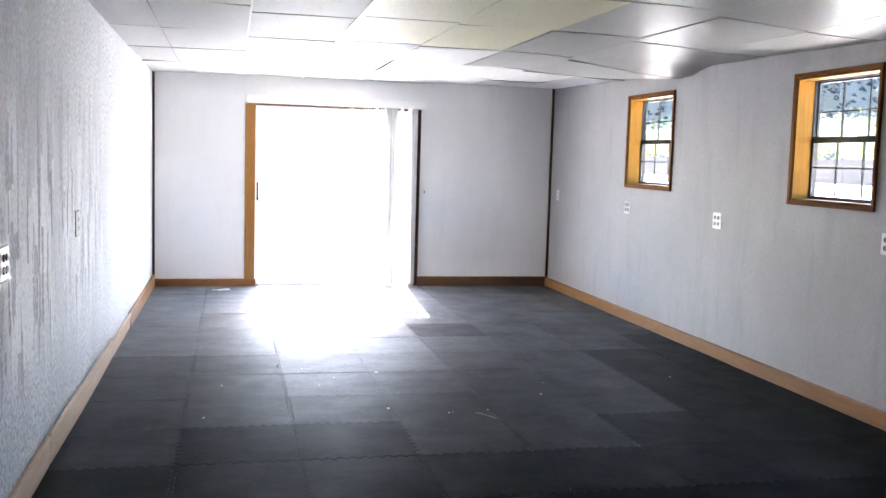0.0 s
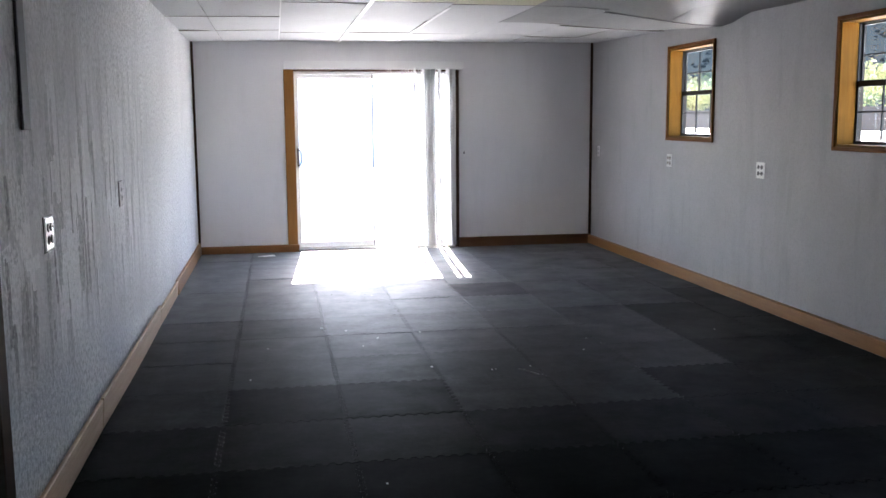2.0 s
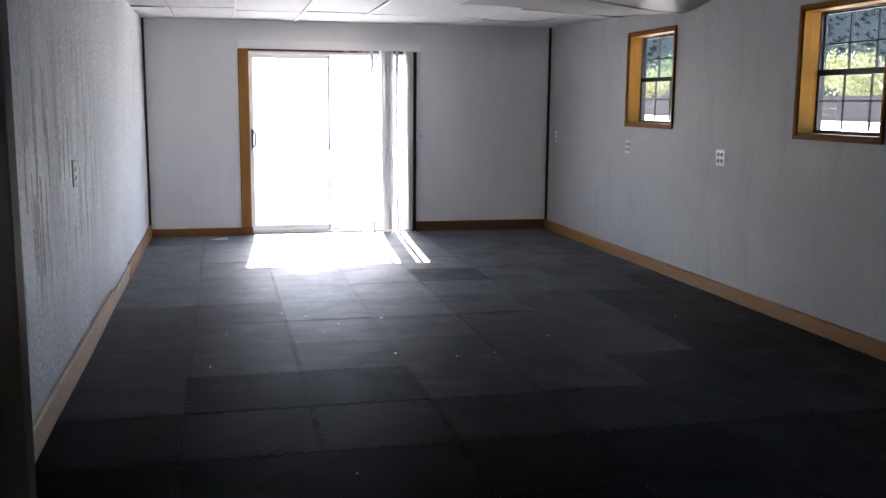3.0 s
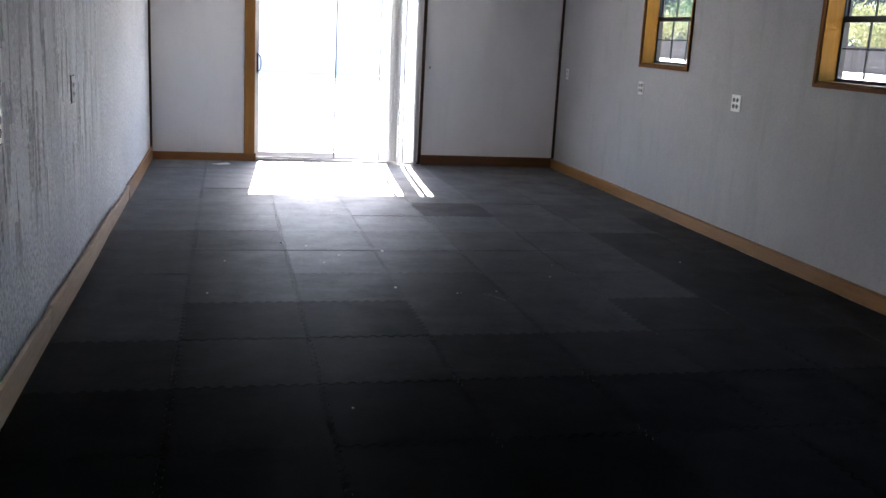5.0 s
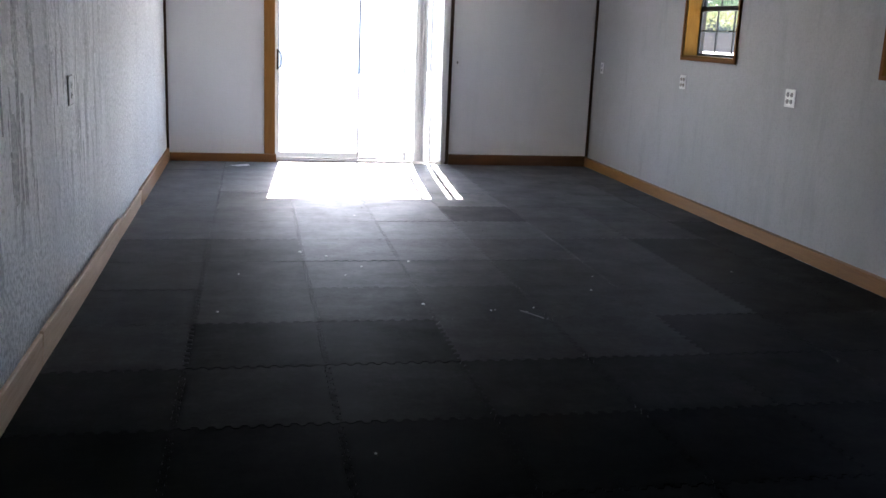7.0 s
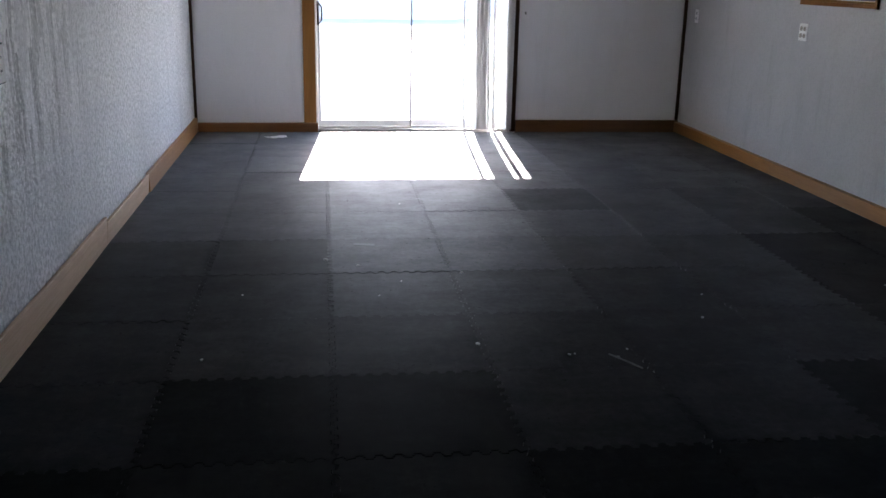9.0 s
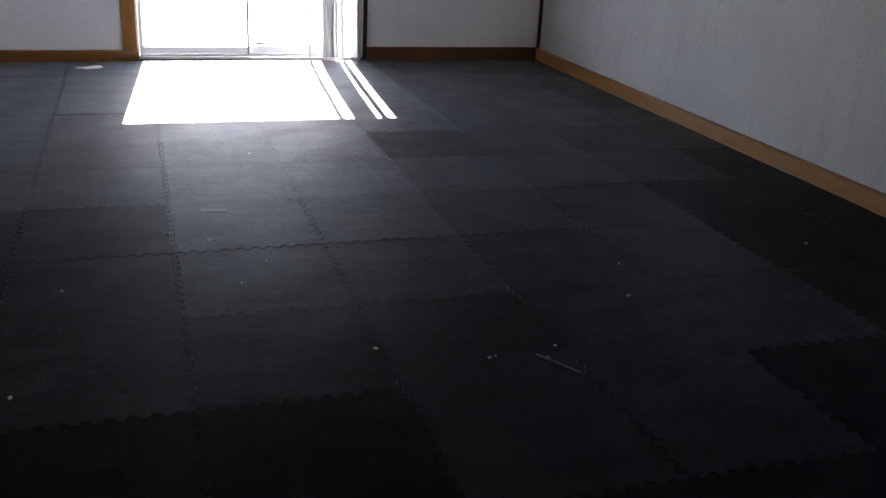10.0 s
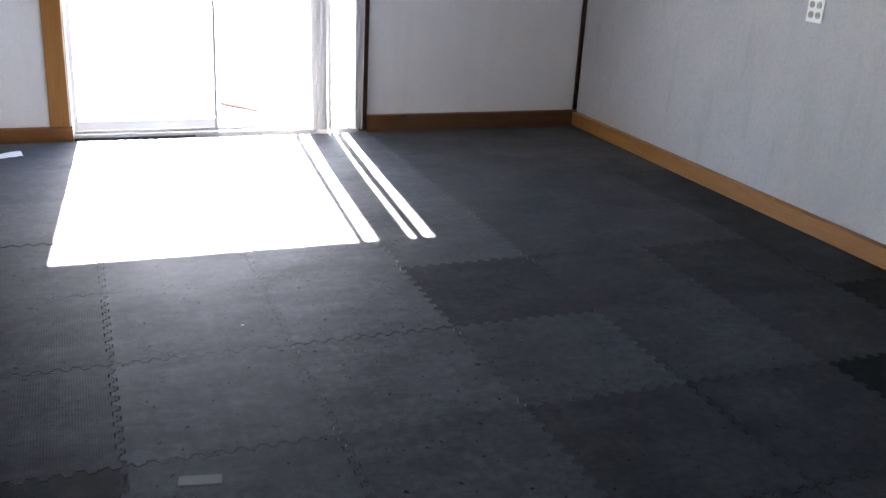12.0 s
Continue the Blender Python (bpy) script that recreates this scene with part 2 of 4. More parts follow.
M_WALL = wall_paint("white_wall_paint", (0.90, 0.89, 0.895), (0.80, 0.79, 0.795))
# same white paint made darker: the east wall's lower light is in the colour
M_WALL_EAST = wall_paint("shaded_wall_paint", (0.49, 0.485, 0.485), (0.31, 0.307, 0.305))
M_WALL_STREAK = wall_paint("streaked_wall_paint", (0.90, 0.91, 0.92), (0.46, 0.47, 0.48), True)
M_WALL_DARK = surface("low_bounce_hall_paint", (0.20, 0.19, 0.15), (0.26, 0.24, 0.19), 2.0, 0.6)
M_LOW_BOUNCE = surface("low_bounce_wall_paint", (0.26, 0.23, 0.19), (0.34, 0.30, 0.25), 3.0, 0.6, (1, 1, 0.2))
M_TILE = tile_face("white_ceiling_tile", (0.68, 0.68, 0.68), (0.53, 0.53, 0.54), 0.65)
M_TILE_OLD = tile_face("yellowed_ceiling_tile", (0.62, 0.595, 0.42), (0.55, 0.52, 0.37), 0.55)
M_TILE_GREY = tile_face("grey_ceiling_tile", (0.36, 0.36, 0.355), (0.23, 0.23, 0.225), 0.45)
# tile sides coloured darker to put shade into the open joints
M_TILE_EDGE = surface("joint_shade_tile_edge", (0.22, 0.21, 0.19), (0.40, 0.38, 0.35), 9.0, 0.9, spec=0.1)
M_BAR = surface("white_metal_bar", (0.78, 0.78, 0.77), (0.84, 0.84, 0.83), 3.0, 0.35)
M_VOID = surface("dark_timber_void", (0.03, 0.028, 0.025), (0.05, 0.045, 0.04), 3.0, 0.9)
M_TRIM_Y = wood("oak_stain_along_y", (0.24, 0.095, 0.018), (0.37, 0.165, 0.038), "y")
M_TRIM_X = wood("oak_stain_along_x", (0.20, 0.08, 0.02), (0.32, 0.14, 0.036), "x")
M_TRIM_X_DARK = wood("brown_stain_along_x", (0.11, 0.046, 0.016), (0.19, 0.085, 0.028), "x")
M_TRIM_Z = wood("oak_stain_along_z", (0.27, 0.11, 0.02), (0.41, 0.19, 0.042), "z")
M_PALE_Y = wood("bare_pine_along_y", (0.50, 0.33, 0.20), (0.70, 0.50, 0.34), "y", 0.6)
M_STAIN_Y = wood("faded_stain_along_y", (0.27, 0.12, 0.035), (0.42, 0.21, 0.075), "y")
# also carries the shade of the right door casing
M_DARK_Z = wood("dark_stain_and_shade_along_z", (0.035, 0.017, 0.010), (0.08, 0.04, 0.022), "z", 0.65, 0.12)
M_DARK_X = wood("dark_brown_along_x", (0.06, 0.028, 0.014), (0.13, 0.06, 0.03), "x")
M_JAMB_Z = wood("jamb_wood_along_z", (0.035, 0.025, 0.012), (0.07, 0.05, 0.024), "z", 0.8, 0.05)
M_WINBOX = wood("window_box_pine", (0.150, 0.064, 0.007), (0.235, 0.105, 0.012), "z", 0.6, 0.08)
M_WINCASE = wood("window_casing_pine", (0.16, 0.058, 0.010), (0.26, 0.10, 0.020), "z", 0.6, 0.1)
M_BRONZE = surface("bronze_aluminium", (0.012, 0.0105, 0.009), (0.022, 0.020, 0.018), 8.0, 0.55, spec=0.25)
M_VINYL = surface("white_frame_vinyl", (0.89, 0.89, 0.88), (0.93, 0.93, 0.92), 4.0, 0.35)
# white stile coloured grey: its backlit shade is in the colour
M_STILE = surface("backlit_meeting_stile", (0.26, 0.26, 0.26), (0.34, 0.34, 0.34), 6.0, 0.5, spec=0.2)
M_TRACK = surface("dirty_track", (0.45, 0.44, 0.42), (0.84, 0.83, 0.81), 9.0, 0.5)
M_BLIND = thin_vinyl("blind_vinyl")
M_PLATE = surface("white_plate_plastic", (0.80, 0.80, 0.77), (0.86, 0.86, 0.84), 20.0, 0.3)
M_PLATE_GREY = surface("painted_over_plate", (0.52, 0.52, 0.53), (0.68, 0.68, 0.69), 20.0, 0.5)
M_SLOT = surface("dark_socket", (0.03, 0.03, 0.03), (0.06, 0.06, 0.06), 20.0, 0.5)
M_HANDLE = surface("dark_handle_metal", (0.05, 0.035, 0.03), (0.10, 0.07, 0.055), 20.0, 0.35, metal=0.6)
M_GLASS = clear_glass("window_glass")
# stepped tones paint the door's light falloff; ribbed and dark mats really differ
M_MAT = mat_rubber("shaded_foam_mat", (0.0045, 0.0048, 0.0042), (0.0075, 0.0079, 0.0071), 0.0, 0.10, 0.35)
M_MAT_LOW = mat_rubber("low_lit_foam_mat", (0.0085, 0.0089, 0.0084), (0.0130, 0.0137, 0.0129), 0.0, 0.3, 0.5)
M_MAT_SEMI = mat_rubber("half_lit_foam_mat", (0.0220, 0.0229, 0.0229), (0.0280, 0.0291, 0.0291), 0.0, 0.7, 0.7)
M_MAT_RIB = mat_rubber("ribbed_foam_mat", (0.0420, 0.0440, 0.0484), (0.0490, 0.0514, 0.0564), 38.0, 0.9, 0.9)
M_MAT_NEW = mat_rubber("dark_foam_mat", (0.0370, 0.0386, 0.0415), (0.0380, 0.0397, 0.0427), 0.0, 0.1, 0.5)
M_MAT_LIT = mat_rubber("lit_scuffed_foam_mat", (0.0620, 0.0651, 0.0723), (0.0710, 0.0746, 0.0828), 0.0, 1.4, 0.95)
M_MAT_MID = mat_rubber("mid_lit_foam_mat", (0.0500, 0.0525, 0.0575), (0.0580, 0.0609, 0.0667), 0.0, 1.1, 0.88)
M_MAT_EDGE = mat_rubber("dim_lit_foam_mat", (0.0350, 0.0362, 0.0374), (0.0410, 0.0424, 0.0439), 0.0, 0.8, 0.8)
M_SLAB = surface("concrete_slab", (0.10, 0.10, 0.10), (0.16, 0.16, 0.155), 3.0, 0.85)
M_PATIO = surface("sunlit_concrete", (0.48, 0.46, 0.43), (0.60, 0.58, 0.55), 0.6, 0.85, fine=25.0)
M_SIDING = surface("white_siding_paint", (0.72, 0.72, 0.72), (0.80, 0.80, 0.79), 0.8, 0.6)
M_SHINGLE = surface("blue_grey_shingle", (0.20, 0.24, 0.28), (0.30, 0.34, 0.38), 1.5, 0.8, fine=12.0)
# near-black tone holds the fence's shade in its colour
M_FENCE = wood("shaded_fence_board", (0.010, 0.008, 0.0075), (0.026, 0.021, 0.019), "y", 0.85)
M_BARK = surface("bark", (0.07, 0.05, 0.035), (0.14, 0.11, 0.08), 5.0, 0.9, (1, 1, 0.2), 0.8)
M_LEAF = foliage("sunny_leaves", (0.13, 0.14, 0.045), (0.32, 0.30, 0.13))
M_LEAF_DARK = foliage("shade_leaves", (0.05, 0.09, 0.035), (0.12, 0.17, 0.07))
# distance haze is put into the bluish leaf colour
M_HILL = foliage("haze_tinted_woods", (0.0130, 0.0168, 0.0184), (0.0165, 0.0212, 0.0228), 0.0)
M_CRUMB = surface("white_crumb", (0.36, 0.36, 0.35), (0.50, 0.50, 0.49), 40.0, 0.8, spec=0.1)
M_CRUMB_DARK = surface("dark_crumb", (0.004, 0.004, 0.004), (0.008, 0.008, 0.008), 40.0, 0.9, spec=0.05)
M_PAPER = surface("crumpled_paper", (0.72, 0.68, 0.66), (0.85, 0.82, 0.80), 30.0, 0.8)
M_ROD = surface("grey_plastic_rod", (0.16, 0.16, 0.155), (0.24, 0.24, 0.23), 30.0, 0.5, spec=0.2)
M_TAPE = surface("grey_tape", (0.105, 0.109, 0.116), (0.13, 0.135, 0.143), 40.0, 0.55, spec=0.05)
M_STICK = surface("reddish_stick", (0.05, 0.022, 0.014), (0.09, 0.042, 0.028), 20.0, 0.8)


# ---- mesh helpers ----
def mesh_of(bm, name, material):
    me = bpy.data.meshes.new(name)
    bm.normal_update()
    bm.to_mesh(me)
    bm.free()
    for m in (material if isinstance(material, (list, tuple)) else [material]):
        me.materials.append(m)
    return me


def part(name, bm, material, parent=None, label=""):
    ob = new(name, mesh_of(bm, name, material))
    ob.parent = parent
    if label:
        tagged(ob, label)
    return ob


def box(x0, x1, y0, y1, z0, z1, bevel=0.0, bm=None):
    own = bmesh.new()
    bmesh.ops.create_cube(own, size=1, matrix=Matrix.LocRotScale(((x0 + x1) / 2, (y0 + y1) / 2, (z0 + z1) / 2), None, (x1 - x0, y1 - y0, z1 - z0)))
    if bevel:
        bmesh.ops.bevel(own, geom=own.edges[:], offset=bevel, segments=2, profile=0.6, affect="EDGES")
    if bm is None:
        return own
    me = bpy.data.meshes.new("tmp")
    own.to_mesh(me)
    own.free()
    bm.from_mesh(me)
    bpy.data.meshes.remove(me)
    return bm


def thing(name, label, category, at=(0, 0, 0), group="", kind=""):
    ob = new(name)
    ob.location = at
    ob.empty_display_size = 0.05
    return tagged(ob, label, category, group, kind)


def pierced(us, vs, holes, d0, d1, to):
    """A slab from d0 to d1 over the rectangles of us x vs, with holes going through. to(u, v, d) lays it into the room."""
    bm = bmesh.new()
    us, vs = sorted(us), sorted(vs)
    solid = lambda i, j: 0 <= i < len(us) - 1 and 0 <= j < len(vs) - 1 and not any(
        a <= (us[i] + us[i + 1]) / 2 <= b and c <= (vs[j] + vs[j + 1]) / 2 <= d for a, b, c, d in holes)
    cache = {}

    def vert(u, v, d):
        if (u, v, d) not in cache:
            cache[(u, v, d)] = bm.verts.new(to(u, v, d))
        return cache[(u, v, d)]

    for i in range(len(us) - 1):
        for j in range(len(vs) - 1):
            if not solid(i, j):
                continue
            u0, u1, v0, v1 = us[i], us[i + 1], vs[j], vs[j + 1]
            for d in (d0, d1):
                bm.faces.new([vert(u0, v0, d), vert(u1, v0, d), vert(u1, v1, d), vert(u0, v1, d)])
            for di, dj, (a, b), (c, e) in ((-1, 0, (u0, v0), (u0, v1)), (1, 0, (u1, v0), (u1, v1)), (0, -1, (u0, v0), (u1, v0)), (0, 1, (u0, v1), (u1, v1))):
                if not solid(i + di, j + dj):
                    bm.faces.new([vert(a, b, d0), vert(c, e, d0), vert(c, e, d1), vert(a, b, d1)])
    bmesh.ops.recalc_face_normals(bm, faces=bm.faces[:])
    return bm


def structure(name, bm, material, label, category):
    return tagged(part(name, bm, material), label, category, kind="structure")


# ---- large structure ----
TOP = 2.58
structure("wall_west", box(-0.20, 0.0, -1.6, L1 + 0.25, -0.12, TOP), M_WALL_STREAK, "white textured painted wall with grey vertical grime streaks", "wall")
structure("wall_north", pierced([0, DOOR_X0, DOOR_X1, W], [-0.12, 0.0, DOOR_TOP, TOP], [(DOOR_X0, DOOR_X1, 0.0, DOOR_TOP)], L1, L1 + 0.20, lambda u, v, d: (u, d, v)),
          M_WALL, "white painted end wall around the sliding door", "wall")
ys = [-1.6, L1 + 0.25] + [v for w in WINDOWS for v in w[:2]]
zs = [-0.12, TOP] + [v for w in WINDOWS for v in w[2:]]
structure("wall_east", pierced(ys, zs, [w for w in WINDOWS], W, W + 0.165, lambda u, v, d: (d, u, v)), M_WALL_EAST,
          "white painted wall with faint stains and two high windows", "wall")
# room side never in view; beige tone is picked to absorb bounced light
structure("wall_south", pierced([0, ENTRY_X0 - 0.02, ENTRY_X1 + 0.02, W], [-0.12, 0.0, ENTRY_TOP + 0.02, TOP], [(ENTRY_X0 - 0.02, ENTRY_X1 + 0.02, 0.0, ENTRY_TOP + 0.02)], L0 - 0.11, L0, lambda u, v, d: (u, d, v)),
          M_LOW_BOUNCE, "unseen wall around the entry doorway, darkened to cut bounced light", "wall")
# unseen hall shell added behind the entry, dark so that little light bounces
structure("wall_hall", box(0, W, -1.6, -1.45, -0.12, TOP), M_WALL_DARK, "unseen wall closing the entry space, dark to cut bounced light", "wall")
structure("hall_ceiling", box(0, W, -1.45, L0 - 0.11, 2.36, 2.40), M_WALL_DARK, "unseen ceiling of the entry space, dark to cut bounced light", "ceiling")
structure("roof", box(-0.25, W + 0.25, -1.7, L1 + 0.25, TOP, TOP + 0.12), M_VOID, "dark timber underside above the ceiling tiles", "roof")
structure("floor", box(-0.02, W + 0.02, -1.6, L1 + 0.06, -0.14, -0.018), M_SLAB, "grey concrete slab under the mats", "floor")


def smooth(a, b, v):
    u = min(max((v - a) / (b - a), 0), 1)
    return u * u * (3 - 2 * u)


def along(knots, v):
    return float(np.interp(v, [k[0] for k in knots], [k[1] for k in knots]))


EAST_EDGE = [(1.2, 2.29), (5.25, 2.243), (6.2, 2.268), (6.95, 2.277), (7.25, 2.285), (7.40, 2.268), (7.663, 2.211), (8.08, 2.233), (8.43, 2.259), (9.3, 2.30), (10.68, 2.331), (11.1, 2.337)]
WEST_EDGE = [(1.2, 2.36), (6.3, 2.349), (7.6, 2.337), (9.25, 2.319), (11.1, 2.322)]


def ceiling_height(x, y):
    """The old tiles hang lower along both walls, most beside the small window."""
    mid = 2.335
    z = mid + (along(WEST_EDGE, y) - mid) * (1 - smooth(0, 1.0, x))
    return z + (along(EAST_EDGE, y) - mid) * smooth(2.9, W, x) ** 1.3


COLS = [0.0, 0.35, 0.945, 1.60, 2.235, 2.895, 3.50, 4.06, W]
ROWS = [1.53, 2.75, 3.97, 5.19, 6.41, 7.66, 8.88, 10.10]
STAGGER = [-0.33, -0.33, -0.08, -0.19, -0.10, -0.08, 0.08, 0.10]     # the joints of each column run out of line


def ceiling_tiles():
    """Every tile is a sagging panel with thickness; the joints between them are open."""
    rnd = random.Random(4)
    bm = bmesh.new()
    n = 8
    for i in range(len(COLS) - 1):
        rows_here = [L0] + [r + STAGGER[i] for r in ROWS if r + STAGGER[i] > L0 + 0.08] + [L1]
        for j in range(len(rows_here) - 1):
            gap = 0.0022
            x0, x1, y0, y1 = COLS[i] + gap, COLS[i + 1] - gap, rows_here[j] + gap, rows_here[j + 1] - gap
            sag, lift = rnd.uniform(0.001, 0.005), [rnd.uniform(-0.003, 0.002) for _ in range(4)]
            if rnd.random() < 0.45:
                lift[rnd.randrange(4)] += rnd.choice((-0.008, 0.012))
            if i >= 5:
                sag, lift = sag * 1.8, [v * 0.55 for v in lift]
            lift = [v + d for v, d in zip(lift, (-0.0015, -0.0015, 0.002, 0.002))]
            # the three east columns short of y 9.2 take the darker grey face
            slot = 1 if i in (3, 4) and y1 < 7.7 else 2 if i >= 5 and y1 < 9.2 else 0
            grids = []
            for up in (0.0, 0.014):
                rows = []
                for a in range(n + 1):
                    u = a / n
                    row = []
                    for b in range(n + 1):
                        v = b / n
                        x, y = x0 + (x1 - x0) * u, y0 + (y1 - y0) * v
                        edge = lift[0] * (1 - u) * (1 - v) + lift[1] * u * (1 - v) + lift[2] * (1 - u) * v + lift[3] * u * v
                        droop = sag * (1 - (2 * v - 1) ** 2) * (0.6 + 0.4 * (1 - (2 * u - 1) ** 2))
                        row.append(bm.verts.new((x, y, ceiling_height(x, y) + edge - droop + up)))
                    rows.append(row)
                grids.append(rows)
            low, high = grids
            for a in range(n):
                for b in range(n):
                    f = bm.faces.new([low[a][b], low[a][b + 1], low[a + 1][b + 1], low[a + 1][b]])
                    g = bm.faces.new([high[a][b], high[a + 1][b], high[a + 1][b + 1], high[a][b + 1]])
                    f.material_index = g.material_index = slot
                    f.smooth = True
            for k in range(n):
                for q in ([low[k][0], low[k + 1][0], high[k + 1][0], high[k][0]], [low[k + 1][n], low[k][n], high[k][n], high[k + 1][n]],
                          [low[0][k + 1], low[0][k], high[0][k], high[0][k + 1]], [low[n][k], low[n][k + 1], high[n][k + 1], high[n][k]]):
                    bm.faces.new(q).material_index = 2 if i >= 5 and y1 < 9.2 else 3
    for e in bm.edges:
        if any(not f.smooth for f in e.link_faces):
            e.smooth = False
    return bm


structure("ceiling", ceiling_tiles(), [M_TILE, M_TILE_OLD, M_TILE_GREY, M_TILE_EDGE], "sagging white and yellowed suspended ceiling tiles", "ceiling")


def runner(x, y0, y1, width):
    bm = bmesh.new()
    n, prev = 40, None
    for k in range(n + 1):
        y = y0 + (y1 - y0) * k / n
        z = ceiling_height(x, y) - 0.016
        ring = [bm.verts.new((x + dx, y, z + dz)) for dx, dz in ((-width / 2, 0), (width / 2, 0), (width / 2, 0.004), (-width / 2, 0.004))]
        if prev:
            for a in range(4):
                bm.faces.new([prev[a], prev[(a + 1) % 4], ring[(a + 1) % 4], ring[a]])
        else:
            bm.faces.new(ring)
        prev = ring
    bm.faces.new(prev)
    bmesh.ops.recalc_face_normals(bm, faces=bm.faces[:])
    return bm


for x, y0, y1, wd in ((0.945, L0, L1, 0.012), (1.60, L0, L1, 0.032), (2.235, 7.68, L1, 0.028)):
    structure("ceiling_runner", runner(x, y0, y1, wd), M_BAR, "white metal runner of the suspended ceiling", "ceiling runner")

# ---- sliding door ----
GY = L1 + 0.07
slider = tagged(thing("door_1", "closed white-framed sliding glass door with wooden casing", "sliding door", (2.0, L1, 0)), kind="structure")


def slider_part(name, bm, m, label="", parent=None):
    ob = part(name, bm, m, None, label)
    ob.parent = parent or slider
    ob.matrix_parent_inverse = (parent or slider).matrix_basis.inverted() if parent is None else Matrix()
    return ob


slider_part("frame_side", box(DOOR_X0, DOOR_X0 + 0.035, L1 + 0.01, L1 + 0.15, 0, DOOR_TOP, 0.003), M_VINYL)
slider_part("frame_side", box(DOOR_X1 - 0.035, DOOR_X1, L1 + 0.01, L1 + 0.15, 0, DOOR_TOP, 0.003), M_VINYL)
slider_part("frame_head", box(DOOR_X0 + 0.035, DOOR_X1 - 0.035, L1 + 0.01, L1 + 0.15, DOOR_TOP - 0.035, DOOR_TOP, 0.003), M_VINYL)
sill = bmesh.new()
for y0, y1, z1 in ((L1 - 0.02, L1 + 0.16, 0.022), (L1 + 0.035, L1 + 0.042, 0.036), (L1 + 0.085, L1 + 0.092, 0.036)):
    box(DOOR_X0 + 0.036, DOOR_X1 - 0.036, y0, y1, -0.015, z1, 0.002, sill)
slider_part("sill_track", sill, M_TRACK, "dirty white metal door track")


def sash(x0, x1, y, stile_l, stile_r, m_left=None, m_right=None):
    z0, z1 = 0.038, DOOR_TOP - 0.037
    leaf = slider_part("panel", box(x0, x0 + stile_l, y - 0.016, y + 0.016, z0, z1, 0.003), m_left or M_VINYL)
    for nm, b in (("stile", box(x1 - stile_r, x1, y - 0.016, y + 0.016, z0, z1, 0.003)),
                  ("bottom_rail", box(x0 + stile_l, x1 - stile_r, y - 0.015, y + 0.015, z0, z0 + 0.06, 0.003)),
                  ("top_rail", box(x0 + stile_l, x1 - stile_r, y - 0.015, y + 0.015, z1 - 0.045, z1, 0.003))):
        slider_part(nm, b, (m_right or M_VINYL) if nm == "stile" else M_VINYL, "", leaf)
    pane = slider_part("pane", box(x0 + stile_l - 0.004, x1 - stile_r + 0.004, y - 0.003, y + 0.003, z0 + 0.056, z1 - 0.041), M_GLASS, "clear glass pane", leaf)
    pane.visible_shadow = False
    return leaf


moving = sash(DOOR_X0 + 0.036, 1.977, L1 + 0.045, 0.030, 0.016, None, M_STILE)
sash(1.964, DOOR_X1 - 0.036, L1 + 0.095, 0.016, 0.030, M_STILE)
grip = bmesh.new()
box(1.112, 1.130, L1 + 0.004, L1 + 0.029, 0.95, 1.16, 0.004, grip)
bar = [(1.122, L1 + 0.006, 0.965), (1.140, L1 - 0.022, 0.975), (1.156, L1 - 0.026, 1.000), (1.158, L1 - 0.026, 1.055), (1.156, L1 - 0.026, 1.110), (1.140, L1 - 0.022, 1.135), (1.122, L1 + 0.006, 1.145)]


def tube(points, radius, sides=8, bm=None):
    """A round rod through the points."""
    bm = bm or bmesh.new()
    prev = None
    pts = [Vector(p) for p in points]
    for k, p in enumerate(pts):
        d = (pts[min(k + 1, len(pts) - 1)] - pts[max(k - 1, 0)]).normalized()
        a = d.orthogonal().normalized()
        b = d.cross(a)
        r = radius[k] if isinstance(radius, (list, tuple)) else radius
        ring = [bm.verts.new(p + (a * math.cos(q) + b * math.sin(q)) * r) for q in [2 * math.pi * s / sides for s in range(sides)]]
        if prev:
            j = min(range(sides), key=lambda s: (ring[s].co - prev[0].co).length)
            ring = ring[j:] + ring[:j]
            if (ring[1].co - prev[1].co).length > (ring[-1].co - prev[1].co).length:
                ring = [ring[0]] + ring[:0:-1]
            for s in range(sides):
                bm.faces.new([prev[s], prev[(s + 1) % sides], ring[(s + 1) % sides], ring[s]])
        else:
            bm.faces.new(ring[::-1])
        prev = ring
    bm.faces.new(prev)
    bmesh.ops.recalc_face_normals(bm, faces=bm.faces[:])
    return bm


tube(bar, 0.008, 8, grip)
slider_part("handle", grip, M_HANDLE, "dark metal pull handle", moving)
slider_part("casing", box(0.984, 1.094, L1 - 0.022, L1, 0.077, 2.028, 0.004), M_TRIM_Z, "orange-brown stained wooden casing")
# right casing stands in shade, which its dark wood colour puts in
slider_part("casing", box(2.908, 2.957, L1 - 0.022, L1, -0.005, 2.028, 0.004), M_DARK_Z, "narrow wooden casing with its shadowed side painted dark")
slider_part("head_casing", box(1.094, 2.908, L1 - 0.020, L1, 2.006, 2.028, 0.003), M_DARK_X, "dark wooden head strip")

# added dark strip: stands in for the grimy, shaded line under the track
structure("trim", box(1.112, 1.83, L1 - 0.038, L1 - 0.022, -0.016, 0.007, 0.003), M_SLOT, "dark strip standing in for grime and shade along the door track", "trim")

# ---- vertical blind ----
blind = thing("vertical_blind", "white vinyl vertical blind drawn open, slats bunched together", "blind", (2.0, L1, 2.1))


def under(owner, ob):
    ob.parent = owner
    ob.matrix_parent_inverse = owner.matrix_basis.inverted()
    return ob


under(blind, part("valance", box(0.988, 2.995, L1 - 0.105, L1 - 0.096, 2.033, 2.114, 0.002), M_VINYL))
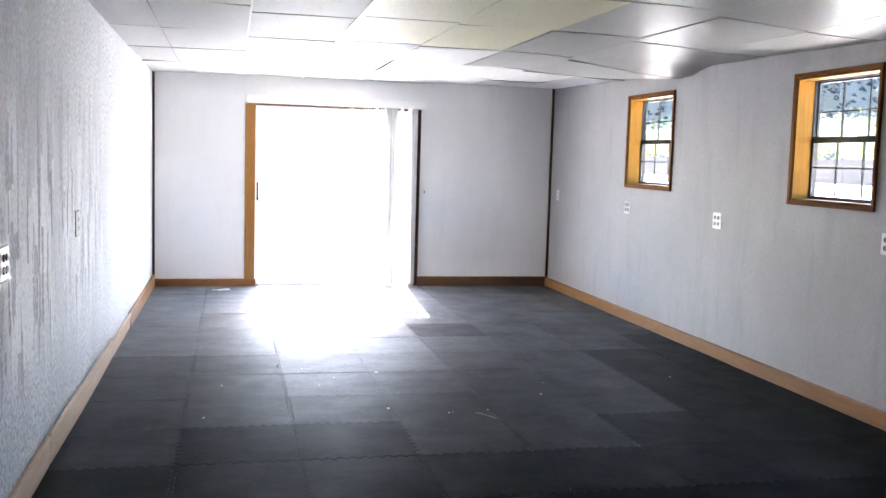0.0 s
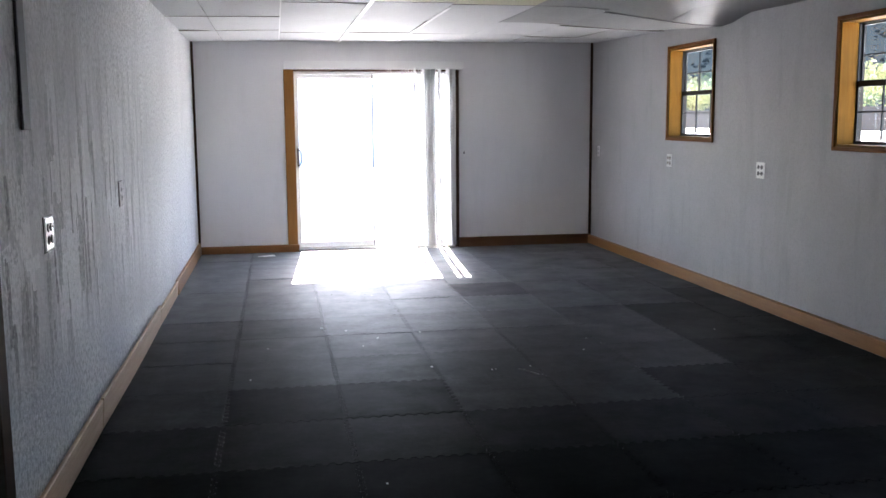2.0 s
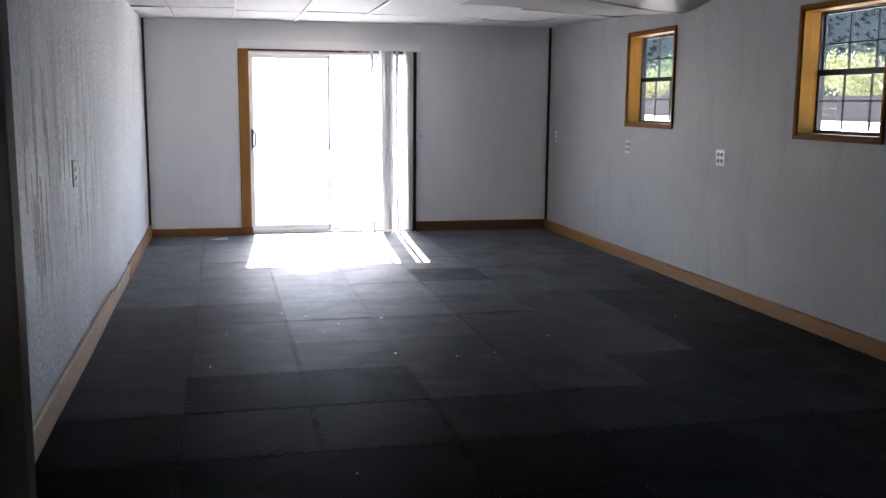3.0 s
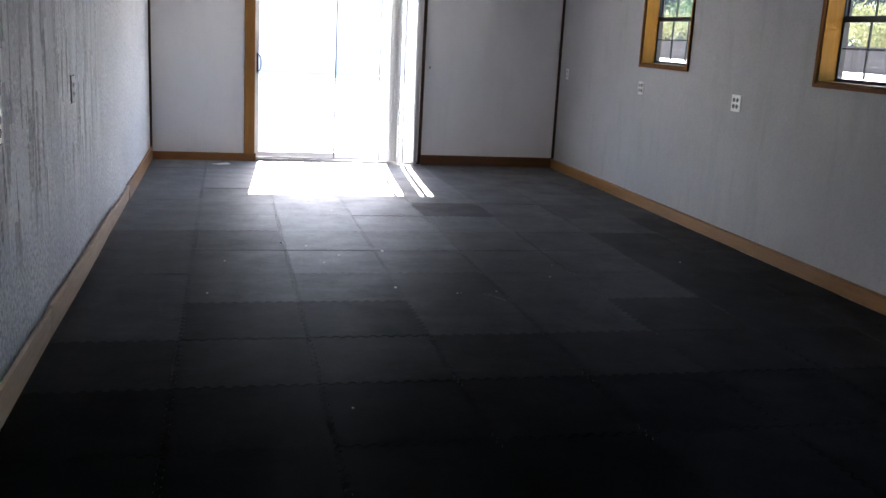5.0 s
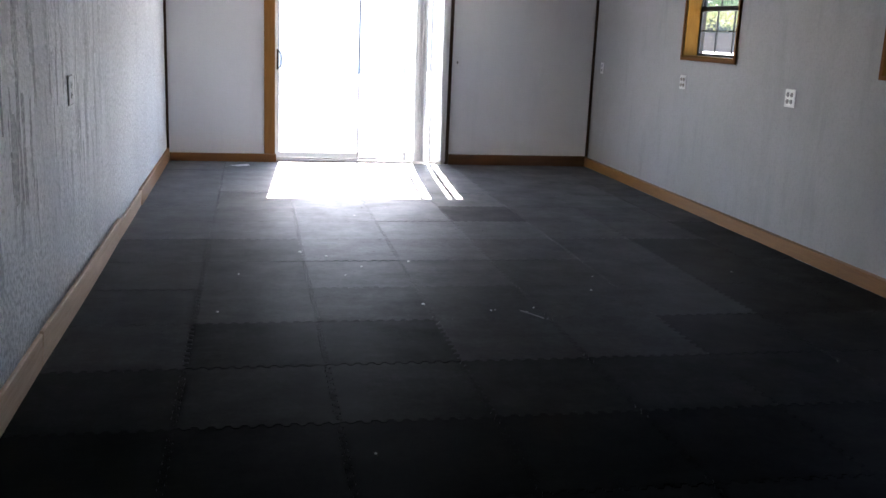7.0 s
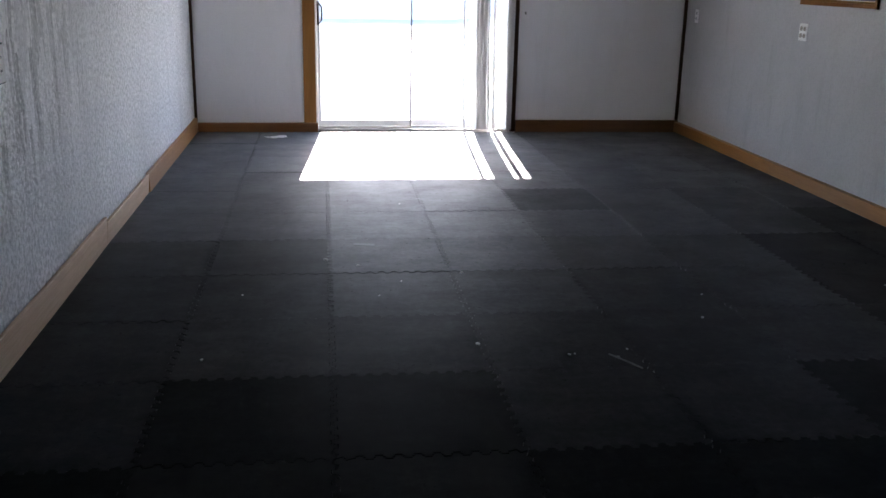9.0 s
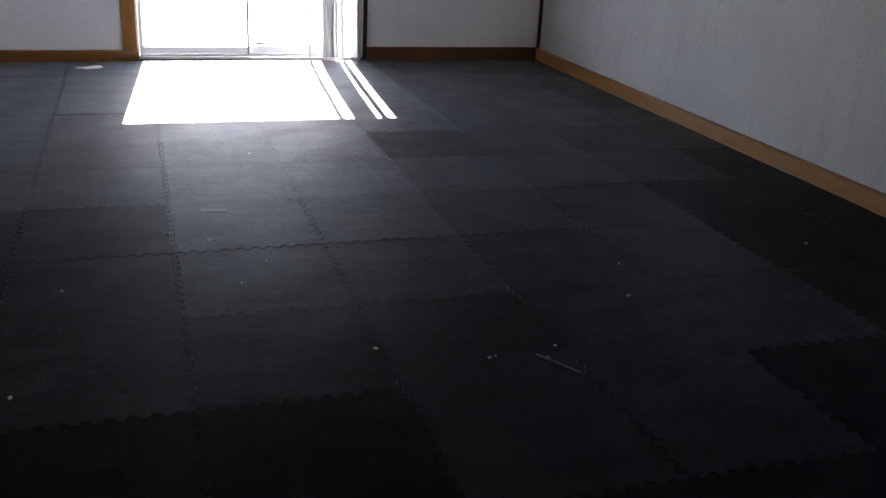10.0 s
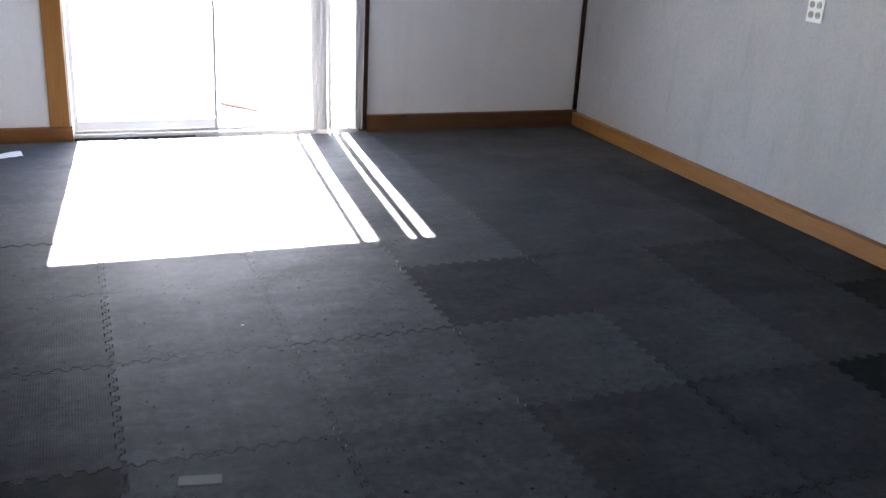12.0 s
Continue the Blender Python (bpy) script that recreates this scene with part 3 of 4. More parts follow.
under(blind, part("valance_return", box(0.988, 0.994, L1 - 0.096, L1, 2.033, 2.114, 0.001), M_VINYL))
under(blind, part("valance_return", box(2.989, 2.995, L1 - 0.096, L1, 2.033, 2.114, 0.001), M_VINYL))
under(blind, part("head_rail", box(1.01, 2.98, L1 - 0.075, L1 - 0.035, 2.045, 2.085, 0.003), M_VINYL))


def slat(x, turn, z0, z1, bow=0.0, width=0.089):
    """A thin curved vane; turn 0 stands square to the door, bow swings its foot aside."""
    bm = bmesh.new()
    prev = None
    steps = 10
    for k in range(steps + 1):
        f = k / steps
        z = z1 + (z0 - z1) * f
        row = []
        for a in range(7):
            s = a / 6 * 2 - 1
            lx, ly = 0.007 * (1 - s * s), s * width / 2
            c, q = math.cos(radians(turn)), math.sin(radians(turn))
            row.append((x + bow * f ** 3 + lx * c - ly * q, L1 - 0.055 + lx * q + ly * c, z))
        ring = [bm.verts.new(p) for p in row]
        back = [bm.verts.new((p[0] - 0.0009, p[1], p[2])) for p in row]
        if prev:
            for a in range(6):
                bm.faces.new([prev[0][a], prev[0][a + 1], ring[a + 1], ring[a]]).smooth = True
                bm.faces.new([prev[1][a + 1], prev[1][a], back[a], back[a + 1]]).smooth = True
            bm.faces.new([prev[0][0], ring[0], back[0], prev[1][0]])
            bm.faces.new([prev[0][6], prev[1][6], back[6], ring[6]])
        prev = (ring, back)
    bmesh.ops.recalc_face_normals(bm, faces=bm.faces[:])
    return bm


SLATS = [(2.445, -24, 0.02), (2.535, 10, 0.03), (2.552, 25, 0.035), (2.570, 10, 0.02), (2.588, 32, 0.03), (2.606, 18, 0.025), (2.622, 36, 0.02), (2.640, 14, 0.03), (2.658, 22, 0.02), (2.668, 5, 0.035),
         (2.726, -32, 0.02), (2.816, 20, 0.015), (2.832, 8, 0.02), (2.848, 26, 0.01), (2.866, 4, 0.0), (2.882, 30, 0.0)]
for x, turn, bow in SLATS:
    under(blind, part("slat", slat(x, turn, 0.025, 2.04, bow), M_BLIND))
for x, z in ((2.14, 2.005), (2.17, 1.99), (2.30, 1.98), (2.34, 1.945), (2.37, 1.99), (2.41, 1.915), (2.43, 1.97), (2.485, 1.89), (2.51, 1.91)):
    under(blind, part("carrier_stem", box(x - 0.004, x + 0.004, L1 - 0.062, L1 - 0.050, z, 2.045, 0.002), M_VINYL, None, "short plastic stem left without its slat"))
under(blind, part("wand", tube([(2.615, L1 - 0.105, 2.03), (2.615, L1 - 0.108, 1.2), (2.605, L1 - 0.112, 0.45)], 0.005), M_VINYL))


# ---- windows on the east wall ----
def window(name, y0, y1, z0, z1):
    ow = tagged(thing(name, "bronze single-hung window in a deep pine-lined opening", "window", (W, (y0 + y1) / 2, z0)), kind="structure")
    add = lambda nm, bm, m, label="": under(ow, part(nm, bm, m, None, label))
    t, gx = 0.016, W + 0.118
    for nm, b in (("jamb", box(W - 0.006, gx, y1 - t, y1, z0, z1, 0.002)), ("jamb", box(W - 0.006, gx, y0, y0 + t, z0, z1, 0.002)),
                  ("sill", box(W - 0.006, gx, y0 + t, y1 - t, z0, z0 + t, 0.002)), ("head_lining", box(W - 0.006, gx, y0 + t, y1 - t, z1 - t, z1, 0.002))):
        add(nm, b, M_WINBOX)
    c = 0.026
    for b, m in ((box(W - 0.018, W, y1, y1 + c, z0 - c, z1 + c, 0.003), M_WINCASE), (box(W - 0.018, W, y0 - c, y0, z0 - c, z1 + c, 0.003), M_WINCASE),
                 (box(W - 0.018, W, y0, y1, z1, z1 + c, 0.003), M_WINCASE), (box(W - 0.018, W, y0, y1, z0 - c, z0, 0.003), M_WINCASE)):
        add("casing", b, m)
    a, b_, mid = y0 + t, y1 - t, (z0 + z1) / 2
    for nm, b in (("frame_side", box(gx, gx + 0.05, b_ - 0.006, b_ + t, z0, z1, 0.002)), ("frame_side", box(gx, gx + 0.05, a - t, a + 0.006, z0, z1, 0.002)),
                  ("frame_head", box(gx, gx + 0.05, a + 0.006, b_ - 0.006, z1 - 0.022, z1, 0.002)), ("frame_sill", box(gx, gx + 0.05, a + 0.006, b_ - 0.006, z0, z0 + 0.024, 0.002))):
        add(nm, b, M_BRONZE)
    ya, yb = a + 0.006, b_ - 0.006
    for nm, lo, hi, x in (("lower_sash", z0 + 0.024, mid + 0.02, gx + 0.012), ("upper_sash", mid - 0.02, z1 - 0.022, gx + 0.034)):
        bm = bmesh.new()
        for s in ((ya, ya + 0.012, lo, hi), (yb - 0.012, yb, lo, hi), (ya + 0.012, yb - 0.012, lo, lo + (0.014 if nm == "lower_sash" else 0.04)), (ya + 0.012, yb - 0.012, hi - (0.04 if nm == "lower_sash" else 0.012), hi)):
            box(x - 0.010, x + 0.010, *s, 0.0015, bm)
        sh = add(nm, bm, M_BRONZE)
        gl = under(ow, part("pane", box(x - 0.002, x + 0.002, ya + 0.015, yb - 0.015, lo + 0.015, hi - 0.015), M_GLASS, None, "clear glass pane"))
        gl.visible_shadow = False
        for k in (1, 2):
            y = ya + (yb - ya) * k / 3
            add("muntin", box(x - 0.006, x + 0.006, y - 0.005, y + 0.005, lo + 0.02, hi - 0.02), M_BRONZE)
        z = (lo + hi) / 2
        add("muntin", box(x - 0.0055, x + 0.0055, ya + 0.02, yb - 0.02, z - 0.005, z + 0.005), M_BRONZE)
    return ow


for k, wdw in enumerate(WINDOWS):
    window("window_%d" % (k + 1), *wdw)


# ---- baseboards and corner strips ----
def board(name, along_y, fixed, a, b, height, thick, material, label, lean=0.0, bow=0.0, foot=0.0):
    """A board on the floor against a wall; it may lean off the wall and bow out between its ends."""
    bm = bmesh.new()
    prev, n = None, 16
    for k in range(n + 1):
        f = k / n
        p = a + (b - a) * f
        off = bow * math.sin(math.pi * f)
        sgn = 1 if thick > 0 else -1
        prof = [(sgn * off, foot), (thick + sgn * off, foot), (thick + sgn * (off + lean) - sgn * 0.001, height - 0.004), (thick + sgn * (off + lean) - sgn * 0.005, height), (sgn * (off + lean), height)]
        ring = [bm.verts.new((fixed + d, p, z) if along_y else (p, fixed + d, z)) for d, z in prof]
        if prev:
            for q in range(5):
                bm.faces.new([prev[q], prev[(q + 1) % 5], ring[(q + 1) % 5], ring[q]])
        else:
            bm.faces.new(ring)
        prev = ring
    bm.faces.new(prev)
    bmesh.ops.recalc_face_normals(bm, faces=bm.faces[:])
    return structure(name, bm, material, label, "baseboard")


board("baseboard", True, 0.002, L0 + 0.003, 4.93, 0.146, 0.018, M_PALE_Y, "pale pine baseboard warped off the wall", 0.010, 0.004)
board("baseboard", True, 0.002, 4.944, 7.25, 0.152, 0.018, M_PALE_Y, "pale pine baseboard warped off the wall", 0.012, 0.006)
board("baseboard", True, 0.002, 7.252, 8.49, 0.124, 0.018, M_PALE_Y, "pale pine baseboard with its top edge split away", 0.012, 0.002)
board("baseboard", True, 0.004, 8.51, L1 - 0.040, 0.124, 0.024, M_STAIN_Y, "pale pine baseboard with an open joint", 0.0, 0.002)
board("baseboard", True, W, L0 + 0.003, 5.6, 0.094, -0.042, M_TRIM_Y, "orange-brown stained wooden baseboard")
board("baseboard", True, W, 5.602, L1 - 0.040, 0.094, -0.042, M_TRIM_Y, "orange-brown stained wooden baseboard")
board("baseboard", False, L1, 0.028, 1.108, 0.075, -0.038, M_TRIM_X, "orange-brown stained wooden baseboard", foot=-0.012)
board("baseboard", False, L1, 2.959, W - 0.002, 0.104, -0.036, M_TRIM_X_DARK, "dull brown stained wooden baseboard", foot=-0.012)
structure("trim", box(0.0, 0.024, L1 - 0.024, L1, 0.09, 2.325, 0.004), M_DARK_Z, "dark-stained wooden corner strip", "trim")
structure("trim", box(W - 0.026, W, L1 - 0.026, L1, 0.106, 2.342, 0.004), M_DARK_Z, "dark-stained wooden corner strip", "trim")
structure("trim", box(0.0, 0.012, 3.890, 3.985, 1.436, 2.352, 0.003), surface("dark_wall_strip", (0.05, 0.05, 0.05), (0.09, 0.09, 0.09), 6.0, 0.6), "dark strip ending halfway down the wall", "trim")

# ---- entry doorway ----
entry = tagged(thing("door_frame", "dark-edged wooden frame of the open entry doorway", "door frame", (1.05, L0, 0)), kind="structure")
for x0, x1 in ((ENTRY_X0 - 0.02, ENTRY_X0), (ENTRY_X1, ENTRY_X1 + 0.02)):
    under(entry, part("jamb", box(x0, x1, L0 - 0.112, L0 - 0.026, 0, ENTRY_TOP, 0.002), M_JAMB_Z))
    under(entry, part("jamb_edge", box(x0, x1, L0 - 0.026, L0 + 0.002, 0, ENTRY_TOP, 0.002), M_DARK_Z, None, "dark jamb edge"))
under(entry, part("head_jamb", box(ENTRY_X0 - 0.02, ENTRY_X1 + 0.02, L0 - 0.112, L0 + 0.002, ENTRY_TOP, ENTRY_TOP + 0.02, 0.002), M_DARK_X))
for y0, y1 in ((L0 + 0.002, L0 + 0.016), (L0 - 0.127, L0 - 0.112)):
    for x0, x1 in ((ENTRY_X0 - 0.075, ENTRY_X0 - 0.005), (ENTRY_X1 + 0.005, ENTRY_X1 + 0.075)):
        under(entry, part("casing", box(x0, x1, y0, y1, 0, ENTRY_TOP + 0.07, 0.003), M_DARK_Z))


# ---- outlets and switches ----
def outlet(name, label, wide, tall, gangs, material, slot, matrix, group="", toggle=False):
    ob = thing(name, label, "light switch" if toggle else "electrical outlet", group=group)
    part("plate", box(-wide / 2, wide / 2, -0.007, 0, -tall / 2, tall / 2, 0.003), material, ob)
    for g in range(gangs):
        cx = (g - (gangs - 1) / 2) * 0.048
        if toggle:
            part("toggle", box(cx - 0.006, cx + 0.006, -0.018, -0.007, -0.012, 0.012, 0.002), slot, ob)
            continue
        for cz in (-0.024, 0.024):
            bm = bmesh.new()
            bmesh.ops.create_cone(bm, cap_ends=True, segments=16, radius1=0.017, radius2=0.016, depth=0.006, matrix=Matrix.Translation((cx, -0.008, cz)) @ Matrix.Rotation(radians(90), 4, "X"))
            face = part("socket", bm, slot, ob)
            for dx in (-0.006, 0.006):
                part("slot", box(cx + dx - 0.0012, cx + dx + 0.0012, -0.0122, -0.0105, cz - 0.003, cz + 0.006), M_SLOT, face)
    ob.matrix_basis = matrix
    return ob


EASTWARD, WESTWARD, NORTHWARD = (lambda y, z: pose(W, y, z, 0, 0, -90)), (lambda y, z: pose(0, y, z, 0, 0, 90)), (lambda x, z: pose(x, L1, z))
M_SOCKET_PALE = surface("beige_socket_face", (0.30, 0.28, 0.23), (0.40, 0.37, 0.31), 20.0, 0.4)
M_SOCKET = surface("worn_socket_face", (0.10, 0.10, 0.10), (0.18, 0.18, 0.175), 20.0, 0.4)
outlet("outlet", "white double electrical outlet with four dark sockets", 0.125, 0.125, 2, M_PLATE, M_SOCKET, EASTWARD(7.06, 1.06), "east wall outlets")
outlet("outlet", "white double electrical outlet below the larger window", 0.125, 0.125, 2, M_PLATE, M_SOCKET, EASTWARD(5.086, 1.062), "east wall outlets")
outlet("outlet", "off-white double outlet with four beige sockets under the small window", 0.11, 0.12, 2, M_PLATE, M_SOCKET_PALE, EASTWARD(8.772, 1.067))
outlet("outlet", "small painted-over outlet near the corner", 0.075, 0.118, 1, M_WALL, M_PLATE_GREY, EASTWARD(10.757, 1.095))
outlet("light_switch", "small painted-over light switch beside the sliding door", 0.07, 0.11, 1, M_WALL, M_SLOT, NORTHWARD(3.016, 1.088), "", True)
outlet("outlet", "white double electrical outlet on the streaked wall", 0.125, 0.125, 2, M_PLATE, M_SLOT, WESTWARD(4.185, 1.037))
# dark sheet stands in for the shade round the plate
structure("outlet_shadow_box", box(0, 0.0035, 4.108, 4.248, 0.967, 1.107, 0.001), M_SLOT, "dark sheet painted as shade behind the outlet plate", "outlet gasket")
outlet("outlet", "dirty grey painted-over outlet on the streaked wall", 0.11, 0.135, 1, M_PLATE_GREY, M_PLATE_GREY, WESTWARD(5.925, 1.060))
# dark sheet drawn for the gap round this plate
structure("outlet_gap", box(0, 0.003, 5.862, 5.987, 0.988, 1.134, 0.001), M_SLOT, "dark sheet round the painted outlet", "outlet gasket")

# ---- outdoors ----
def ground_height(x, y):
    """Level with the room behind the sliding door, higher along the east side of the house."""
    return -0.10 + 0.87 * smooth(5.2, 11.0, x)


def ground():
    xs = sorted({-3000, -800, -200, -80, -30, -10, -0.2} | {W + 0.17} | {5.2 + 0.6 * k for k in range(11)} | {14, 20, 30, 45, 60, 90, 200, 800, 3000})
    yy = [-3000, -800, -200, -60, -20, -1.6, 2, 5, 8, L1 + 0.2, 14, 18, 25, 35, 60, 90, 200, 800, 3000]
    bm = bmesh.new()
    grid = [[bm.verts.new((x, y, ground_height(x, y))) for y in yy] for x in xs]
    for i in range(len(xs) - 1):
        for j in range(len(yy) - 1):
            if -0.25 <= (xs[i] + xs[i + 1]) / 2 <= W + 0.17 and -1.7 <= (yy[j] + yy[j + 1]) / 2 <= L1 + 0.2:
                continue
            bm.faces.new([grid[i][j], grid[i + 1][j], grid[i + 1][j + 1], grid[i][j + 1]]).smooth = True
    return bm


structure("ground", ground(), M_PATIO, "pale sunlit concrete and gravel ground outside", "ground")


def white_house(x0, x1, y0, y1, eave):
    hs = thing("house", "low white-sided house with a blue-grey shingle roof", "house", ((x0 + x1) / 2, y0, -0.1))
    under(hs, part("wall", box(x0, x1, y0, y1, -0.12, eave), M_SIDING))
    bm = bmesh.new()
    o, ridge, ym = 0.5, eave + 2.6, (y0 + y1) / 2
    prof = [(y0 - o, eave - 0.12), (y0 - o, eave + 0.02), (ym, ridge), (y1 + o, eave + 0.02), (y1 + o, eave - 0.12), (ym, ridge - 0.16)]
    a, b = [bm.verts.new((x0 - o, y, z)) for y, z in prof], [bm.verts.new((x1 + o, y, z)) for y, z in prof]
    for k in range(6):
        bm.faces.new([a[k], a[(k + 1) % 6], b[(k + 1) % 6], b[k]])
    for r in (a, b):
        bm.faces.new([r[0], r[1], r[2], r[5]])
        bm.faces.new([r[5], r[2], r[3], r[4]])
    bmesh.ops.recalc_face_normals(bm, faces=bm.faces[:])
    under(hs, part("roof", bm, M_SHINGLE))
    x = x0 + 1.2
    while x < x1 - 2:
        under(hs, part("window", box(x, x + 1.1, y0 - 0.03, y0 + 0.02, 0.95, 1.95, 0.01), M_SIDING))
        x += 3.4


white_house(-9, 15, 36, 45, 2.75)


def fence(x, y0, y1, height):
    fn = thing("fence", "brown board fence along the yard, dark with painted shade", "fence", (x, y0, ground_height(x, y0)))
    y = y0
    while y < y1:
        g = ground_height(x, y)
        under(fn, part("post", box(x - 0.06, x + 0.06, y - 0.06, y + 0.06, g - 0.1, g + height + 0.06, 0.01), M_FENCE))
        for k in range(4):
            z = g + 0.02 + k * height / 4
            under(fn, part("rail_board", box(x - 0.09, x - 0.062, y, y + 2.38, z, z + height / 4 - 0.002, 0.0), M_FENCE))
        y += 2.4


fence(30, 24, 78, 1.2)


def tree(x, y, height, spread, material, seed, leaves=3600):
    rnd = random.Random(seed)
    g = ground_height(x, y)
    tr = thing("tree", "leafy yellow-green tree behind the fence" if material == M_LEAF else "dark green leafy tree behind the fence", "tree", (x, y, g), "trees beyond the yard")
    bm = tube([(x, y, g - 0.2), (x + 0.1, y, g + height * 0.3), (x - 0.1, y + 0.1, g + height * 0.75)], [0.22, 0.16, 0.06])
    tips = []
    for k in range(9):
        a, z = rnd.uniform(0, 6.28), g + height * rnd.uniform(0.28, 0.75)
        r = spread * rnd.uniform(0.5, 0.95)
        tip = (x + math.cos(a) * r, y + math.sin(a) * r, z + height * rnd.uniform(0.08, 0.25))
        tube([(x, y, z), ((x + tip[0]) / 2, (y + tip[1]) / 2, (z + tip[2]) / 2 + 0.1), tip], [0.08, 0.05, 0.015], 5, bm)
        tips.append(Vector(tip))
    tips.append(Vector((x, y, g + height * 0.85)))
    under(tr, part("trunk", bm, M_BARK))
    verts, faces = [], []
    for k in range(leaves):
        c = rnd.choice(tips) + Vector([rnd.gauss(0, spread * 0.28), rnd.gauss(0, spread * 0.28), rnd.gauss(0, height * 0.10)])
        m = Euler((rnd.uniform(0, 3), rnd.uniform(0, 3), rnd.uniform(0, 6))).to_matrix()
        s = rnd.uniform(0.05, 0.14)
        n = len(verts)
        verts += [c + m @ Vector(v) * s for v in ((-1, 0, 0), (0, -0.45, 0.1), (1, 0, 0), (0, 0.45, 0.1))]
        faces.append((n, n + 1, n + 2, n + 3))
    me = bpy.data.meshes.new("crown")
    me.from_pydata(verts, [], faces)
    me.materials.append(material)
    under(tr, new("crown", me))


for k, (x, y, h, s) in enumerate(((33, 27, 4.4, 2.2), (34, 32, 3.2, 2.3), (35, 37, 4.8, 2.4), (33, 42, 3.4, 2.2), (35, 47, 4.2, 2.4), (34, 52, 3.4, 2.4), (36, 57, 5.4, 2.8), (34, 62, 3.8, 2.4), (36, 67, 5.2, 2.8), (34, 72, 4.4, 2.5), (35, 78, 5.4, 2.8))):
    tree(x, y, h * 0.8, s, M_LEAF if k % 3 != 2 else M_LEAF_DARK, 20 + k)


def woods():
    """The wooded hill in the distance: one long ridge of many clumps."""
    rnd = random.Random(9)
    verts, faces = [], []
    for k in range(52000):
        a = radians(rnd.uniform(2, 100))
        f = rnd.random() ** 0.45
        r = 170 + 130 * f
        x, y = r * math.cos(a), r * math.sin(a)
        top = 40 + 5 * math.sin(a * 7) + 4 * math.sin(a * 19 + 1)
        z = (top if math.degrees(a) < 80 else top * 0.6) * f + rnd.uniform(0.6, 2.4)
        s = rnd.uniform(0.4, 0.9)
        n = len(verts)
        for dx, dy, dz in ((0, 0, 1.2), (1, 0, 0), (0, 1, 0.1), (-1, 0, 0), (0, -1, -0.1), (0, 0, -1)):
            verts.append((x + s * (dx + rnd.uniform(-0.35, 0.35)), y + s * (dy + rnd.uniform(-0.35, 0.35)), z + s * (dz + rnd.uniform(-0.35, 0.35))))
        faces += [(n + p, n + q, n + t) for p, q, t in ((0, 1, 2), (0, 2, 3), (0, 3, 4), (0, 4, 1), (5, 2, 1), (5, 3, 2), (5, 4, 3), (5, 1, 4))]
    base = len(verts)
    for i in range(61):
        a = radians(-2 + i * 106 / 60)
        top = 40 + 5 * math.sin(a * 7) + 4 * math.sin(a * 19 + 1)
        for f in (0.0, 0.25, 0.5, 0.75, 1.0):
            verts.append(((170 + 130 * f) * math.cos(a), (170 + 130 * f) * math.sin(a), (top if math.degrees(a) < 80 else top * 0.6) * f + 2.3))
    faces += [(base + i * 5 + k, base + i * 5 + 5 + k, base + i * 5 + 6 + k, base + i * 5 + 1 + k) for i in range(60) for k in range(4)]
    me = bpy.data.meshes.new("hillside_woods")
    me.from_pydata(verts, [], faces)
    me.polygons.foreach_set("use_smooth", [True] * len(faces))
    me.materials.append(M_HILL)
    tagged(new("hillside_woods", me), "hazy blue-green wooded hillside in the distance", "woods", kind="stuff")


woods()
tagged(part("stick", tube([(2.20, 12.42, -0.088), (2.30, 12.30, -0.083), (2.43, 12.13, -0.09)], [0.016, 0.017, 0.009]), M_STICK), "thin reddish-brown stick lying on the patio", "stick")

# ---- litter on the mats ----
MAT_TOP = 0.0


def crumb(x, y, size, material, label, seed):
    rnd = random.Random(seed)
    bm = bmesh.new()
    bmesh.ops.create_icosphere(bm, subdivisions=1, radius=size)
    for v in bm.verts:
        v.co = Vector((v.co.x * rnd.uniform(0.8, 1.5), v.co.y * rnd.uniform(0.7, 1.2), v.co.z * rnd.uniform(0.4, 0.7)))
    low = min(v.co.z for v in bm.verts)
    bmesh.ops.translate(bm, verts=bm.verts[:], vec=(0, 0, -low))
    ob = part("crumb", bm, material)
    ob.matrix_basis = pose(x, y, MAT_TOP + 0.0015, 0, 0, rnd.uniform(0, 360))
    tagged(ob, label, "crumb", "crumbs on the mats")


for k, (x, y, s) in enumerate(((1.162, 6.895, 0.015), (1.821, 6.646, 0.012), (1.754, 5.731, 0.012), (0.697, 5.648, 0.010), (0.788, 6.381, 0.008), (1.321, 6.80, 0.009), (2.775, 5.96, 0.010),
                               (1.516, 6.536, 0.008), (1.40, 6.339, 0.006), (2.091, 5.596, 0.009), (2.115, 5.606, 0.006), (2.333, 5.634, 0.007), (2.892, 6.259, 0.006), (1.631, 8.099, 0.007), (1.281, 3.983, 0.007), (3.85, 6.33, 0.008))):
    crumb(x, y, s * 0.8, M_CRUMB, "small white plaster crumb on the black mats", 100 + k)
rnd = random.Random(31)
for k in range(20):
    c = rnd.choice(((1.43, 6.38, 0.09), (1.43, 8.04, 0.3), (2.02, 7.84, 0.3), (1.88, 7.44, 0.4), (2.17, 6.84, 0.25)))
    crumb(rnd.gauss(c[0], c[2]), rnd.gauss(c[1], c[2]), rnd.uniform(0.002, 0.004), M_CRUMB_DARK, "tiny dark bit of torn foam rubber", 200 + k)
rod = thing("plastic_rod", "thin grey plastic rod with a small cross tab", "rod", (2.288, 5.515, 0.0))
under(rod, part("shaft", tube([(2.245, 5.587, 0.006), (2.288, 5.515, 0.007), (2.332, 5.443, 0.006)], 0.0035), M_ROD))
under(rod, part("tab", box(2.266, 2.278, 5.548, 5.556, 0.0015, 0.012, 0.002), M_ROD))
bm = bmesh.new()
bmesh.ops.create_grid(bm, x_segments=7, y_segments=5, size=0.5)
